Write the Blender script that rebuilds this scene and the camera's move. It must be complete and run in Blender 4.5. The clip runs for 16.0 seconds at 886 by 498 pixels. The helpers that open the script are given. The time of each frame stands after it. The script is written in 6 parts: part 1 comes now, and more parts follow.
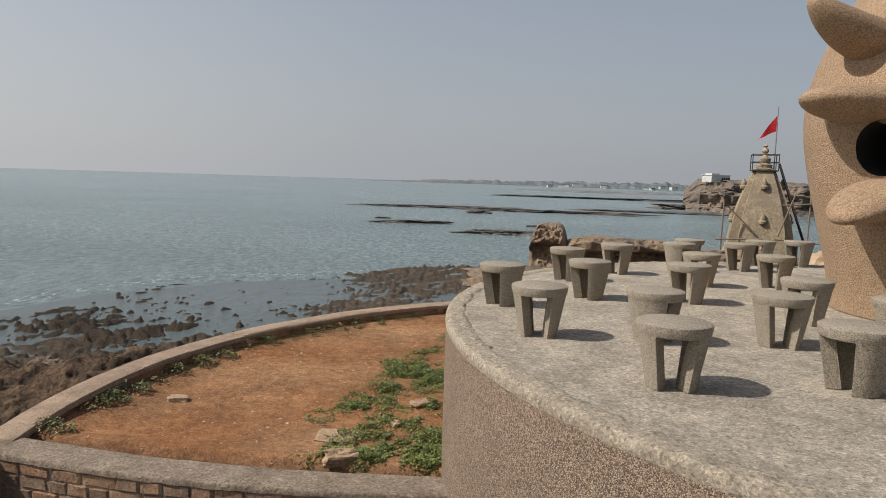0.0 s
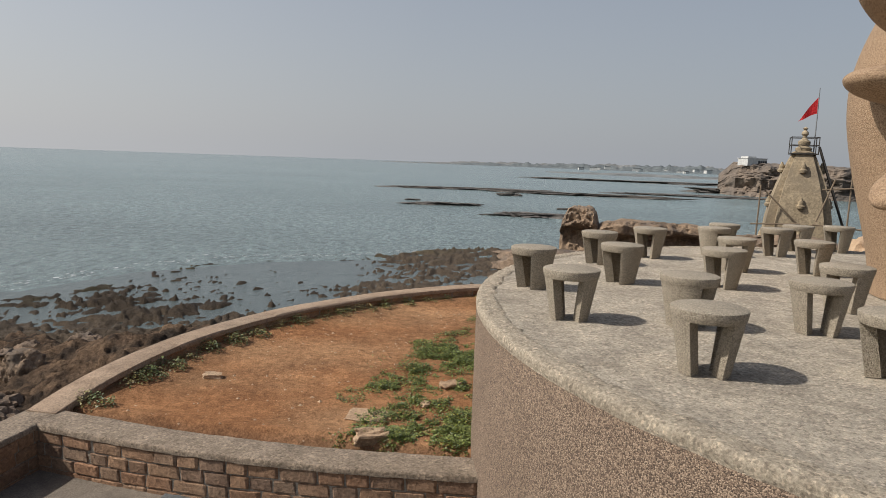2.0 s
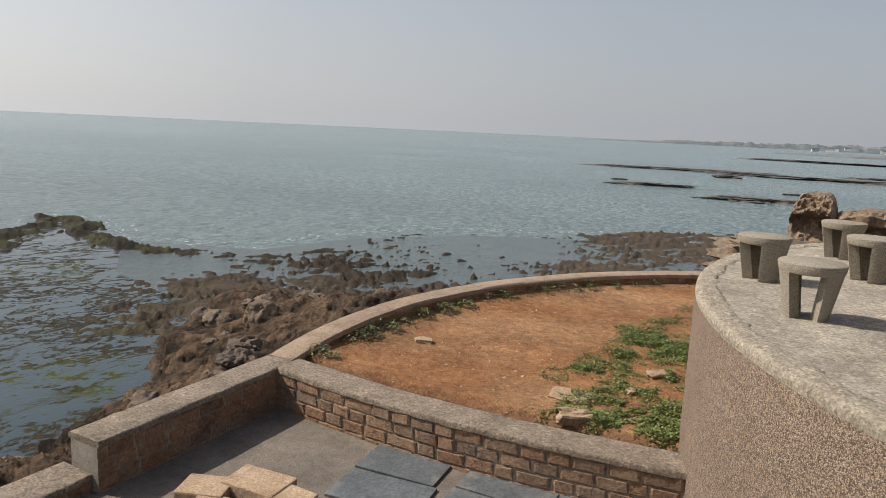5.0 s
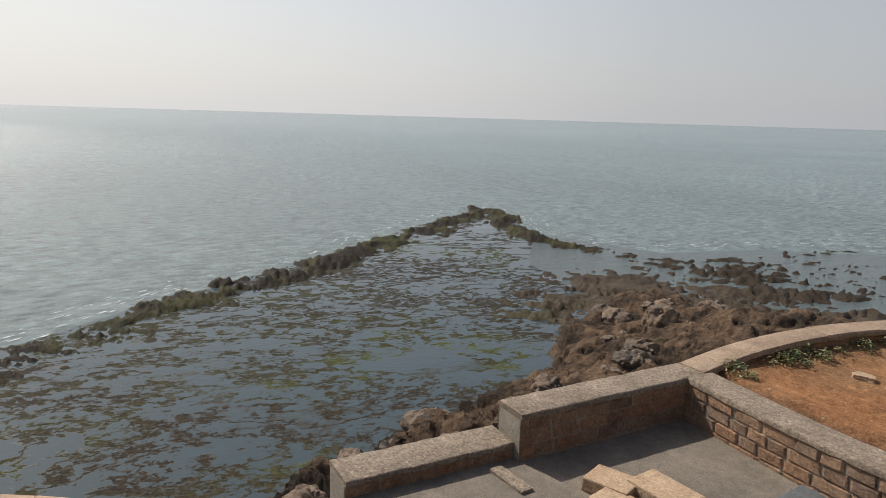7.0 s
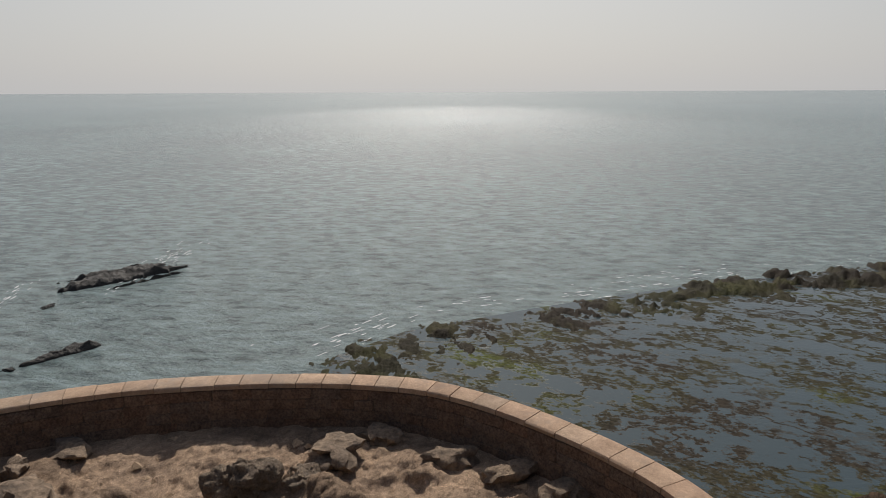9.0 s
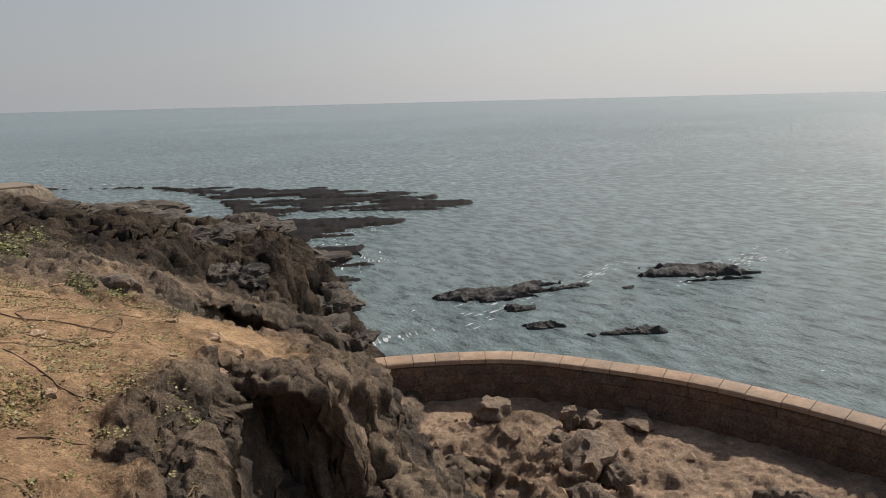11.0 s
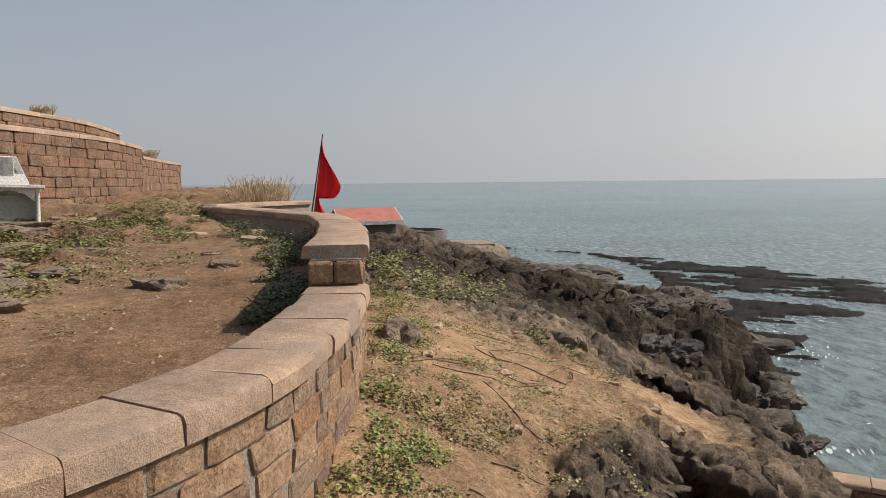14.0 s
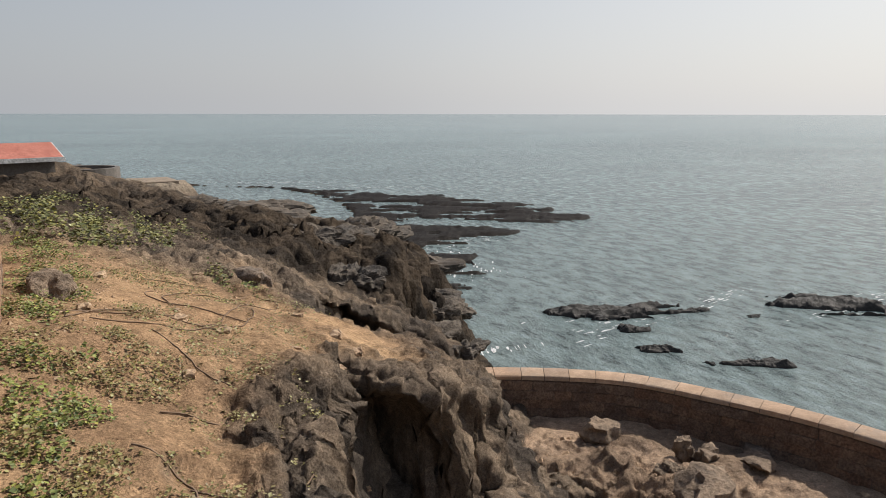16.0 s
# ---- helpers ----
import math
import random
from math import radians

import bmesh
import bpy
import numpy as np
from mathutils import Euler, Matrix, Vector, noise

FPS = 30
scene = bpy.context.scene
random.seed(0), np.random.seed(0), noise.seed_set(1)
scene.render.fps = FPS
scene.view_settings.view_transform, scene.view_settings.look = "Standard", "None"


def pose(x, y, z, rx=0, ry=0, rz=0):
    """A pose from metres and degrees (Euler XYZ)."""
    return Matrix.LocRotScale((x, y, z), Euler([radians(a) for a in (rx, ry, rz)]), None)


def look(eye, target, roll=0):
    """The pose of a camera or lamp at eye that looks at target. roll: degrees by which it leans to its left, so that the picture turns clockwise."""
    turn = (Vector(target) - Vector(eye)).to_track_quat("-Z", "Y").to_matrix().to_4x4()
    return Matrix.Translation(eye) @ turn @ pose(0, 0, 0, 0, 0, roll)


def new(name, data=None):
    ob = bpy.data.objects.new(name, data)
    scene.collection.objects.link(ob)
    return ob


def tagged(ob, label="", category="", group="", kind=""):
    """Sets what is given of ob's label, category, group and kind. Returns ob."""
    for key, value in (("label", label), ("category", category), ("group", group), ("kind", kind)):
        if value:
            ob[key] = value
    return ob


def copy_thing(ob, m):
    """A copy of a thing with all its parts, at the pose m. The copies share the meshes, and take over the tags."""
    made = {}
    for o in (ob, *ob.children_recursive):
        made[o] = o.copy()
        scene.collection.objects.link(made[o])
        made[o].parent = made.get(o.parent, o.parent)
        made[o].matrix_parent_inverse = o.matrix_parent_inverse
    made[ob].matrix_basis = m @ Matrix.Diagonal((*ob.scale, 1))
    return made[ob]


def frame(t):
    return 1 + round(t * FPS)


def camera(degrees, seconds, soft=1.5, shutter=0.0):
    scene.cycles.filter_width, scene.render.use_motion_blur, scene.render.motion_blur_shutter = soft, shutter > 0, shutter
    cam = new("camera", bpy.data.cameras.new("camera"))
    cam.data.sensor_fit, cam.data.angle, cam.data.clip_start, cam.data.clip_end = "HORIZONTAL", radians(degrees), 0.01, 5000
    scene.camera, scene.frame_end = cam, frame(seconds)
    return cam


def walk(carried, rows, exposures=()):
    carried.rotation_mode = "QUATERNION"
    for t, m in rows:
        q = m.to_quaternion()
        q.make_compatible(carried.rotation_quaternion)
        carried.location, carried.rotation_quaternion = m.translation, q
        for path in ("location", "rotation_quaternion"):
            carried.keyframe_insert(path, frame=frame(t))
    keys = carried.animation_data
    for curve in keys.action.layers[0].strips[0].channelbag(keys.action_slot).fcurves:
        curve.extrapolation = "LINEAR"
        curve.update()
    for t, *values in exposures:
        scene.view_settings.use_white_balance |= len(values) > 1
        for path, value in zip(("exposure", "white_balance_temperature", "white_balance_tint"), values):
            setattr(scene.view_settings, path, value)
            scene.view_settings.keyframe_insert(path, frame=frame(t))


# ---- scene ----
# The eye swings on a short arm round the person who holds the camera.
EYE_Z, ARM = 1.5, 0.5
SEA = -8.2
cam = camera(66.3, 16.0, soft=0.75)
# seconds, heading (from +y, to the left), pitch, lean to the left
PATH = [
    (0.0, -0.31, -5.82, 1.77),
    (0.5, -0.06, -6.00, 1.75),
    (1.0, -0.01, -6.05, 1.65),
    (1.5, 0.85, -6.38, 1.86),
    (2.0, 2.13, -7.40, 2.02),
    (2.5, 3.43, -7.91, 1.83),
    (3.0, 5.64, -7.84, 2.14),
    (3.2, 6.76, -8.00, 2.00),
    (5.3, 21.97, -10.29, 2.37),
    (5.5, 24.28, -10.31, 2.03),
    (6.0, 32.98, -10.50, 1.11),
    (6.5, 45.52, -11.32, 0.70),
    (7.0, 52.20, -11.11, 1.68),
    (7.5, 58.91, -11.38, 2.26),
    (8.0, 73.69, -12.69, 0.48),
    (8.2, 78.97, -12.90, 0.37),
    (10.3, 124.42, -12.87, -0.45),
    (10.5, 129.01, -12.95, -0.20),
    (11.0, 143.78, -12.35, -1.43),
    (11.5, 158.81, -11.08, -2.39),
    (12.0, 172.59, -9.61, -2.91),
    (12.5, 181.09, -8.25, -2.85),
    (13.0, 184.11, -7.01, -1.78),
    (13.5, 182.20, -5.65, -1.67),
    (14.0, 178.84, -5.70, -0.61),
    (14.5, 167.09, -7.25, -0.65),
    (15.0, 161.44, -8.90, -0.80),
    (15.5, 159.24, -10.19, -1.08),
    (16.0, 153.40, -11.36, 0.10),
]


def view(yaw, pitch, lean):
    a, p = radians(yaw), radians(pitch)
    eye = Vector((-math.sin(a) * ARM, math.cos(a) * ARM, EYE_Z))
    ahead = Vector((-math.sin(a) * math.cos(p), math.cos(a) * math.cos(p), math.sin(p)))
    return look(eye, eye + ahead, lean)


EXPOSURES = [(0.0, -0.06), (3.0, -0.06), (5.5, 0.08), (7.0, 0.02), (8.0, -0.28), (10.5, -0.45), (11.0, -0.24), (12.0, 0.0), (14.0, 0.02), (16.0, 0.05)]
walk(cam, [(t, view(y, p, r)) for t, y, p, r in PATH], EXPOSURES)

# ---- light ----
SUN_AZ, SUN_EL = 98.0, 45.0
world = bpy.data.worlds.new("world")
scene.world = world
world.use_nodes = True
wn, wl = world.node_tree.nodes, world.node_tree.links
sky = wn.new("ShaderNodeTexSky")
sky.sky_type = "NISHITA"
sky.sun_disc = False
sky.sun_elevation = radians(SUN_EL)
sky.sun_rotation = radians(-SUN_AZ)
sky.air_density, sky.dust_density, sky.ozone_density, sky.altitude = 1.0, 2.5, 1.0, 0.0
# sea haze: a pale veil over the clear sky, thick at the horizon
wtc = wn.new("ShaderNodeTexCoord")
wsep = wn.new("ShaderNodeSeparateXYZ")
wl.new(wtc.outputs["Generated"], wsep.inputs["Vector"])
wr = wn.new("ShaderNodeValToRGB")
wr.color_ramp.elements[0].position, wr.color_ramp.elements[0].color = 0.0, (0.88, 0.88, 0.88, 1)
wr.color_ramp.elements[1].position, wr.color_ramp.elements[1].color = 0.65, (0.15, 0.15, 0.15, 1)
wl.new(wsep.outputs["Z"], wr.inputs["Fac"])
wm = wn.new("ShaderNodeMix")
wm.data_type = "RGBA"
wl.new(wr.outputs["Color"], wm.inputs[0])
wl.new(sky.outputs["Color"], wm.inputs[6])
# the veil is brightest round the sun
wdot = wn.new("ShaderNodeVectorMath")
wdot.operation = "DOT_PRODUCT"
wl.new(wtc.outputs["Generated"], wdot.inputs[0])
wdot.inputs[1].default_value = (-math.sin(radians(SUN_AZ)) * 0.94, math.cos(radians(SUN_AZ)) * 0.94, 0.34)
whalf = wn.new("ShaderNodeMath")
whalf.operation = "MULTIPLY_ADD"
whalf.inputs[1].default_value = whalf.inputs[2].default_value = 0.5
wl.new(wdot.outputs["Value"], whalf.inputs[0])
wglow = wn.new("ShaderNodeValToRGB")
for _ in range(4):
    wglow.color_ramp.elements.new(0.5)
for e, (pos, c) in zip(wglow.color_ramp.elements, ((0.0, (0.2, 0.215, 0.24)), (0.16, (0.34, 0.362, 0.398)), (0.5, (0.423, 0.44, 0.47)), (0.725, (0.53, 0.537, 0.555)), (0.86, (0.665, 0.665, 0.675)), (1.0, (0.78, 0.775, 0.77)))):
    e.position, e.color = pos, (*c, 1)
wl.new(whalf.outputs[0], wglow.inputs["Fac"])
wmul = wn.new("ShaderNodeVectorMath")
wmul.operation = "SCALE"
wl.new(wglow.outputs["Color"], wmul.inputs[0])
wmul.inputs["Scale"].default_value = 10.0
wl.new(wmul.outputs[0], wm.inputs[7])
wl.new(wm.outputs[2], wn["Background"].inputs["Color"])
wn["Background"].inputs["Strength"].default_value = 0.105
sun = new("sun", bpy.data.lights.new("sun", "SUN"))
sun.data.energy, sun.data.angle, sun.data.color = 4.8, radians(0.9), (1.0, 0.945, 0.87)
toward = Vector((-math.sin(radians(SUN_AZ)) * math.cos(radians(SUN_EL)), math.cos(radians(SUN_AZ)) * math.cos(radians(SUN_EL)), math.sin(radians(SUN_EL))))
sun.matrix_world = look(toward * 60, (0, 0, 0))

# ---- materials ----


def node(nt, kind, **inputs):
    n = nt.nodes.new(kind)
    for key, value in inputs.items():
        n.inputs[key.replace("_", " ")].default_value = value
    return n


def ramp(nt, source, stops):
    n = nt.nodes.new("ShaderNodeValToRGB")
    e = n.color_ramp.elements
    while len(e) < len(stops):
        e.new(0.5)
    for k, (p, c) in zip(e, stops):
        k.position = p
        k.color = (*c, 1.0) if len(c) == 3 else c
    nt.links.new(source, n.inputs["Fac"])
    return n.outputs["Color"]


def mixed(nt, fac, a, b, how="MIX"):
    n = nt.nodes.new("ShaderNodeMix")
    n.data_type, n.blend_type = "RGBA", how
    for sock, value in ((n.inputs[0], fac), (n.inputs[6], a), (n.inputs[7], b)):
        if isinstance(value, bpy.types.NodeSocket):
            nt.links.new(value, sock)
        else:
            sock.default_value = value if isinstance(value, (int, float)) else (*value, 1.0)
    return n.outputs[2]


def material(name):
    m = bpy.data.materials.new(name)
    m.use_nodes = True
    nt = m.node_tree
    return m, nt, nt.nodes["Principled BSDF"]


def place(nt, space="Object", scale=(1, 1, 1)):
    tc = nt.nodes.new("ShaderNodeTexCoord")
    mp = nt.nodes.new("ShaderNodeMapping")
    mp.inputs["Scale"].default_value = scale
    nt.links.new(tc.outputs[space], mp.inputs["Vector"])
    return mp.outputs["Vector"]


def world_place(nt, scale=(1, 1, 1)):
    g = nt.nodes.new("ShaderNodeNewGeometry")
    mp = nt.nodes.new("ShaderNodeMapping")
    mp.inputs["Scale"].default_value = scale
    nt.links.new(g.outputs["Position"], mp.inputs["Vector"])
    return mp.outputs["Vector"]


def noise_tex(nt, vec, scale, detail=5.0, rough=0.6):
    n = node(nt, "ShaderNodeTexNoise", Scale=scale, Detail=detail, Roughness=rough)
    nt.links.new(vec, n.inputs["Vector"])
    return n.outputs["Fac"]


def voronoi(nt, vec, scale, feature="F1"):
    n = node(nt, "ShaderNodeTexVoronoi", Scale=scale)
    n.feature = feature
    nt.links.new(vec, n.inputs["Vector"])
    return n


def bump(nt, bsdf, heights):
    last = None
    for h, strength, distance in heights:
        b = node(nt, "ShaderNodeBump", Strength=strength, Distance=distance)
        nt.links.new(h, b.inputs["Height"])
        if last:
            nt.links.new(last, b.inputs["Normal"])
        last = b.outputs["Normal"]
    nt.links.new(last, bsdf.inputs["Normal"])


def rough_stone(name, dark, light, grain=60.0, patch=3.0, roughness=0.9, vary=0.0, depth=0.006, stain=None, grit=0.0):
    """Weathered stone, concrete or plaster: broad patches, grain, pits."""
    m, nt, bsdf = material(name)
    vec = world_place(nt)
    broad, fine = noise_tex(nt, vec, patch, 6.0), noise_tex(nt, vec, grain, 4.0, 0.7)
    col = ramp(nt, broad, ((0.3, dark), (0.7, light)))
    col = mixed(nt, 0.7, col, ramp(nt, fine, ((0.32, (0.38, 0.38, 0.38)), (0.62, (1.1, 1.1, 1.1)))), "MULTIPLY")
    mid = noise_tex(nt, vec, patch * 5.0, 8.0, 0.72)
    col = mixed(nt, 0.6, col, ramp(nt, mid, ((0.34, (0.6, 0.58, 0.56)), (0.6, (1.08, 1.08, 1.08)))), "MULTIPLY")
    if stain:
        col = mixed(nt, ramp(nt, noise_tex(nt, vec, patch * 0.45, 8.0, 0.7), ((0.52, (0, 0, 0)), (0.66, (1, 1, 1)))), col, stain)
    if grit:
        # pale and dark grains standing in the surface
        speck = nt.nodes.new("ShaderNodeSeparateColor")
        nt.links.new(voronoi(nt, vec, grit).outputs["Color"], speck.inputs["Color"])
        col = mixed(nt, 0.75, col, ramp(nt, speck.outputs["Red"], ((0.0, (0.5, 0.48, 0.46)), (0.25, (0.9, 0.9, 0.9)), (0.75, (1.0, 1.0, 1.0)), (1.0, (1.45, 1.43, 1.4)))), "MULTIPLY")
    if vary:
        info = nt.nodes.new("ShaderNodeObjectInfo")
        col = mixed(nt, vary, col, ramp(nt, info.outputs["Random"], VARY), "MULTIPLY")
    nt.links.new(col, bsdf.inputs["Base Color"])
    bsdf.inputs["Roughness"].default_value = roughness
    bump(nt, bsdf, ((broad, 0.6, depth * 4), (mid, 0.9, depth * 2.5), (fine, 1.0, depth)))
    return m


VARY = ((0.0, (0.55, 0.5, 0.5)), (0.25, (1.0, 0.8, 0.62)), (0.5, (0.8, 0.8, 0.8)), (0.75, (1.15, 1.0, 0.85)), (1.0, (0.95, 0.68, 0.5)))


def pebble_dash(name, cell, low, mid, high, pit=0.006):
    """Exposed aggregate: each pebble its own colour and its own bulge."""
    m, nt, bsdf = material(name)
    vec = world_place(nt)
    v = voronoi(nt, vec, 1.0 / cell)
    tone = nt.nodes.new("ShaderNodeSeparateColor")
    nt.links.new(v.outputs["Color"], tone.inputs["Color"])
    col = ramp(nt, tone.outputs["Red"], ((0.0, low), (0.5, mid), (1.0, high)))
    broad = noise_tex(nt, vec, 1.6, 6.0)
    col = mixed(nt, 0.5, col, ramp(nt, broad, ((0.3, (0.7, 0.68, 0.66)), (0.7, (1, 1, 1)))), "MULTIPLY")
    nt.links.new(col, bsdf.inputs["Base Color"])
    bsdf.inputs["Roughness"].default_value = 0.85
    inv = node(nt, "ShaderNodeMath")
    inv.operation = "SUBTRACT"
    inv.inputs[0].default_value = 1.0
    nt.links.new(v.outputs["Distance"], inv.inputs[1])
    bump(nt, bsdf, ((broad, 0.4, 0.02), (inv.outputs[0], 1.0, pit)))
    return m


def plain(name, colour, roughness=0.6, metallic=0.0, grain=25.0, spread=0.25):
    m, nt, bsdf = material(name)
    vec = place(nt)
    f = noise_tex(nt, vec, grain, 5.0)
    nt.links.new(ramp(nt, f, ((0.3, tuple(c * (1 - spread) for c in colour)), (0.7, tuple(min(1.0, c * (1 + spread * 0.5)) for c in colour)))), bsdf.inputs["Base Color"])
    bsdf.inputs["Roughness"].default_value, bsdf.inputs["Metallic"].default_value = roughness, metallic
    bump(nt, bsdf, ((f, 0.3, 0.003),))
    return m


def ground_material():
    """The region's own colour comes from the sheet; grain, pebbles and pits are added here."""
    m, nt, bsdf = material("ground")
    vec = world_place(nt)
    at = nt.nodes.new("ShaderNodeAttribute")
    at.attribute_name = "tint"
    n1, n2, n3 = noise_tex(nt, vec, 0.9, 8.0, 0.65), noise_tex(nt, vec, 7.0, 8.0, 0.7), noise_tex(nt, vec, 45.0, 4.0, 0.7)
    col = mixed(nt, 1.0, at.outputs["Color"], ramp(nt, n1, ((0.3, (0.62, 0.62, 0.64)), (0.7, (1.15, 1.12, 1.08)))), "MULTIPLY")
    col = mixed(nt, 0.8, col, ramp(nt, n2, ((0.3, (0.5, 0.48, 0.47)), (0.62, (1.1, 1.1, 1.1)))), "MULTIPLY")
    col = mixed(nt, 0.7, col, ramp(nt, n3, ((0.35, (0.42, 0.42, 0.42)), (0.65, (1.25, 1.25, 1.25)))), "MULTIPLY")
    speck = nt.nodes.new("ShaderNodeSeparateColor")
    nt.links.new(voronoi(nt, vec, 22.0).outputs["Color"], speck.inputs["Color"])
    col = mixed(nt, 0.5, col, ramp(nt, speck.outputs["Red"], ((0.0, (0.55, 0.55, 0.56)), (0.15, (0.95, 0.95, 0.95)), (0.85, (1.0, 1.0, 1.0)), (1.0, (1.5, 1.48, 1.44)))), "MULTIPLY")
    nt.links.new(col, bsdf.inputs["Base Color"])
    wet = nt.nodes.new("ShaderNodeAttribute")
    wet.attribute_name = "wet"
    r = node(nt, "ShaderNodeMapRange")
    r.inputs["To Min"].default_value, r.inputs["To Max"].default_value = 0.95, 0.6
    nt.links.new(wet.outputs["Fac"], r.inputs["Value"])
    nt.links.new(r.outputs[0], bsdf.inputs["Roughness"])
    bsdf.inputs["Specular IOR Level"].default_value = 0.04
    crag = nt.nodes.new("ShaderNodeAttribute")
    crag.attribute_name = "crag"
    lumps = noise_tex(nt, vec, 2.4, 12.0, 0.72)
    pits = voronoi(nt, vec, 5.0).outputs["Distance"]
    relief = nt.nodes.new("ShaderNodeMath")
    relief.operation = "MULTIPLY_ADD"
    nt.links.new(pits, relief.inputs[0])
    relief.inputs[1].default_value = 0.35
    nt.links.new(lumps, relief.inputs[2])
    on = nt.nodes.new("ShaderNodeMath")
    on.operation = "MULTIPLY"
    nt.links.new(relief.outputs[0], on.inputs[0])
    nt.links.new(crag.outputs["Fac"], on.inputs[1])
    bump(nt, bsdf, ((on.outputs[0], 1.0, 0.3), (n1, 0.5, 0.1), (n2, 0.9, 0.05), (n3, 1.0, 0.016)))
    return m


def water_material(name, deep, wave, gloss, strength, streak=0.0):
    m, nt, bsdf = material(name)
    swell = noise_tex(nt, world_place(nt, (0.3, 0.14, 1.0)), 1.0, 3.0)
    chop = noise_tex(nt, world_place(nt, (2.0, 1.1, 1.0)), 1.0, 7.0, 0.68)
    ripple = noise_tex(nt, world_place(nt, (6.5, 3.6, 1.0)), 1.0, 5.0, 0.68)
    drift = noise_tex(nt, world_place(nt, (0.012, 0.02, 1.0)), 1.0, 5.0)
    col = ramp(nt, drift, ((0.35, deep), (0.65, tuple(c * 1.25 for c in deep))))
    if streak:
        # bright and shaded wave faces are put into the colour as noise streaks
        col = mixed(nt, streak, col, ramp(nt, noise_tex(nt, world_place(nt, (1.5, 0.7, 1.0)), 1.0, 9.0, 0.74), ((0.36, (0.36, 0.38, 0.38)), (0.64, (1.42, 1.42, 1.42)))), "MULTIPLY")
        fleck = noise_tex(nt, world_place(nt, (0.9, 0.38, 1.0)), 1.0, 10.0, 0.75)
        col = mixed(nt, ramp(nt, fleck, ((0.735, (0, 0, 0)), (0.77, (1, 1, 1)))), col, (0.6, 0.62, 0.62))
    nt.links.new(col, bsdf.inputs["Base Color"])
    bsdf.inputs["Roughness"].default_value = gloss
    bsdf.inputs["IOR"].default_value = 1.33
    bsdf.inputs["Specular IOR Level"].default_value = 0.42 if streak else 0.5
    bump(nt, bsdf, ((swell, strength, wave * 1.6), (chop, strength, wave * 0.75), (ripple, strength, wave * 0.42)))
    # the open sea lies flatter, as a whole, the further it is from the shore's chop
    out = node(nt, "ShaderNodeVectorMath")
    out.operation = "LENGTH"
    nt.links.new(world_place(nt), out.inputs[0])
    calm = node(nt, "ShaderNodeMapRange")
    calm.interpolation_type = "SMOOTHSTEP"
    for key, value in (("From Min", 60.0), ("From Max", 600.0), ("To Min", 1.0), ("To Max", 0.3)):
        calm.inputs[key].default_value = value
    nt.links.new(out.outputs["Value"], calm.inputs["Value"])
    for b in (n for n in nt.nodes if n.bl_idname == "ShaderNodeBump"):
        scale = node(nt, "ShaderNodeMath")
        scale.operation = "MULTIPLY"
        scale.inputs[1].default_value = b.inputs["Strength"].default_value
        nt.links.new(calm.outputs[0], scale.inputs[0])
        nt.links.new(scale.outputs[0], b.inputs["Strength"])
    return m


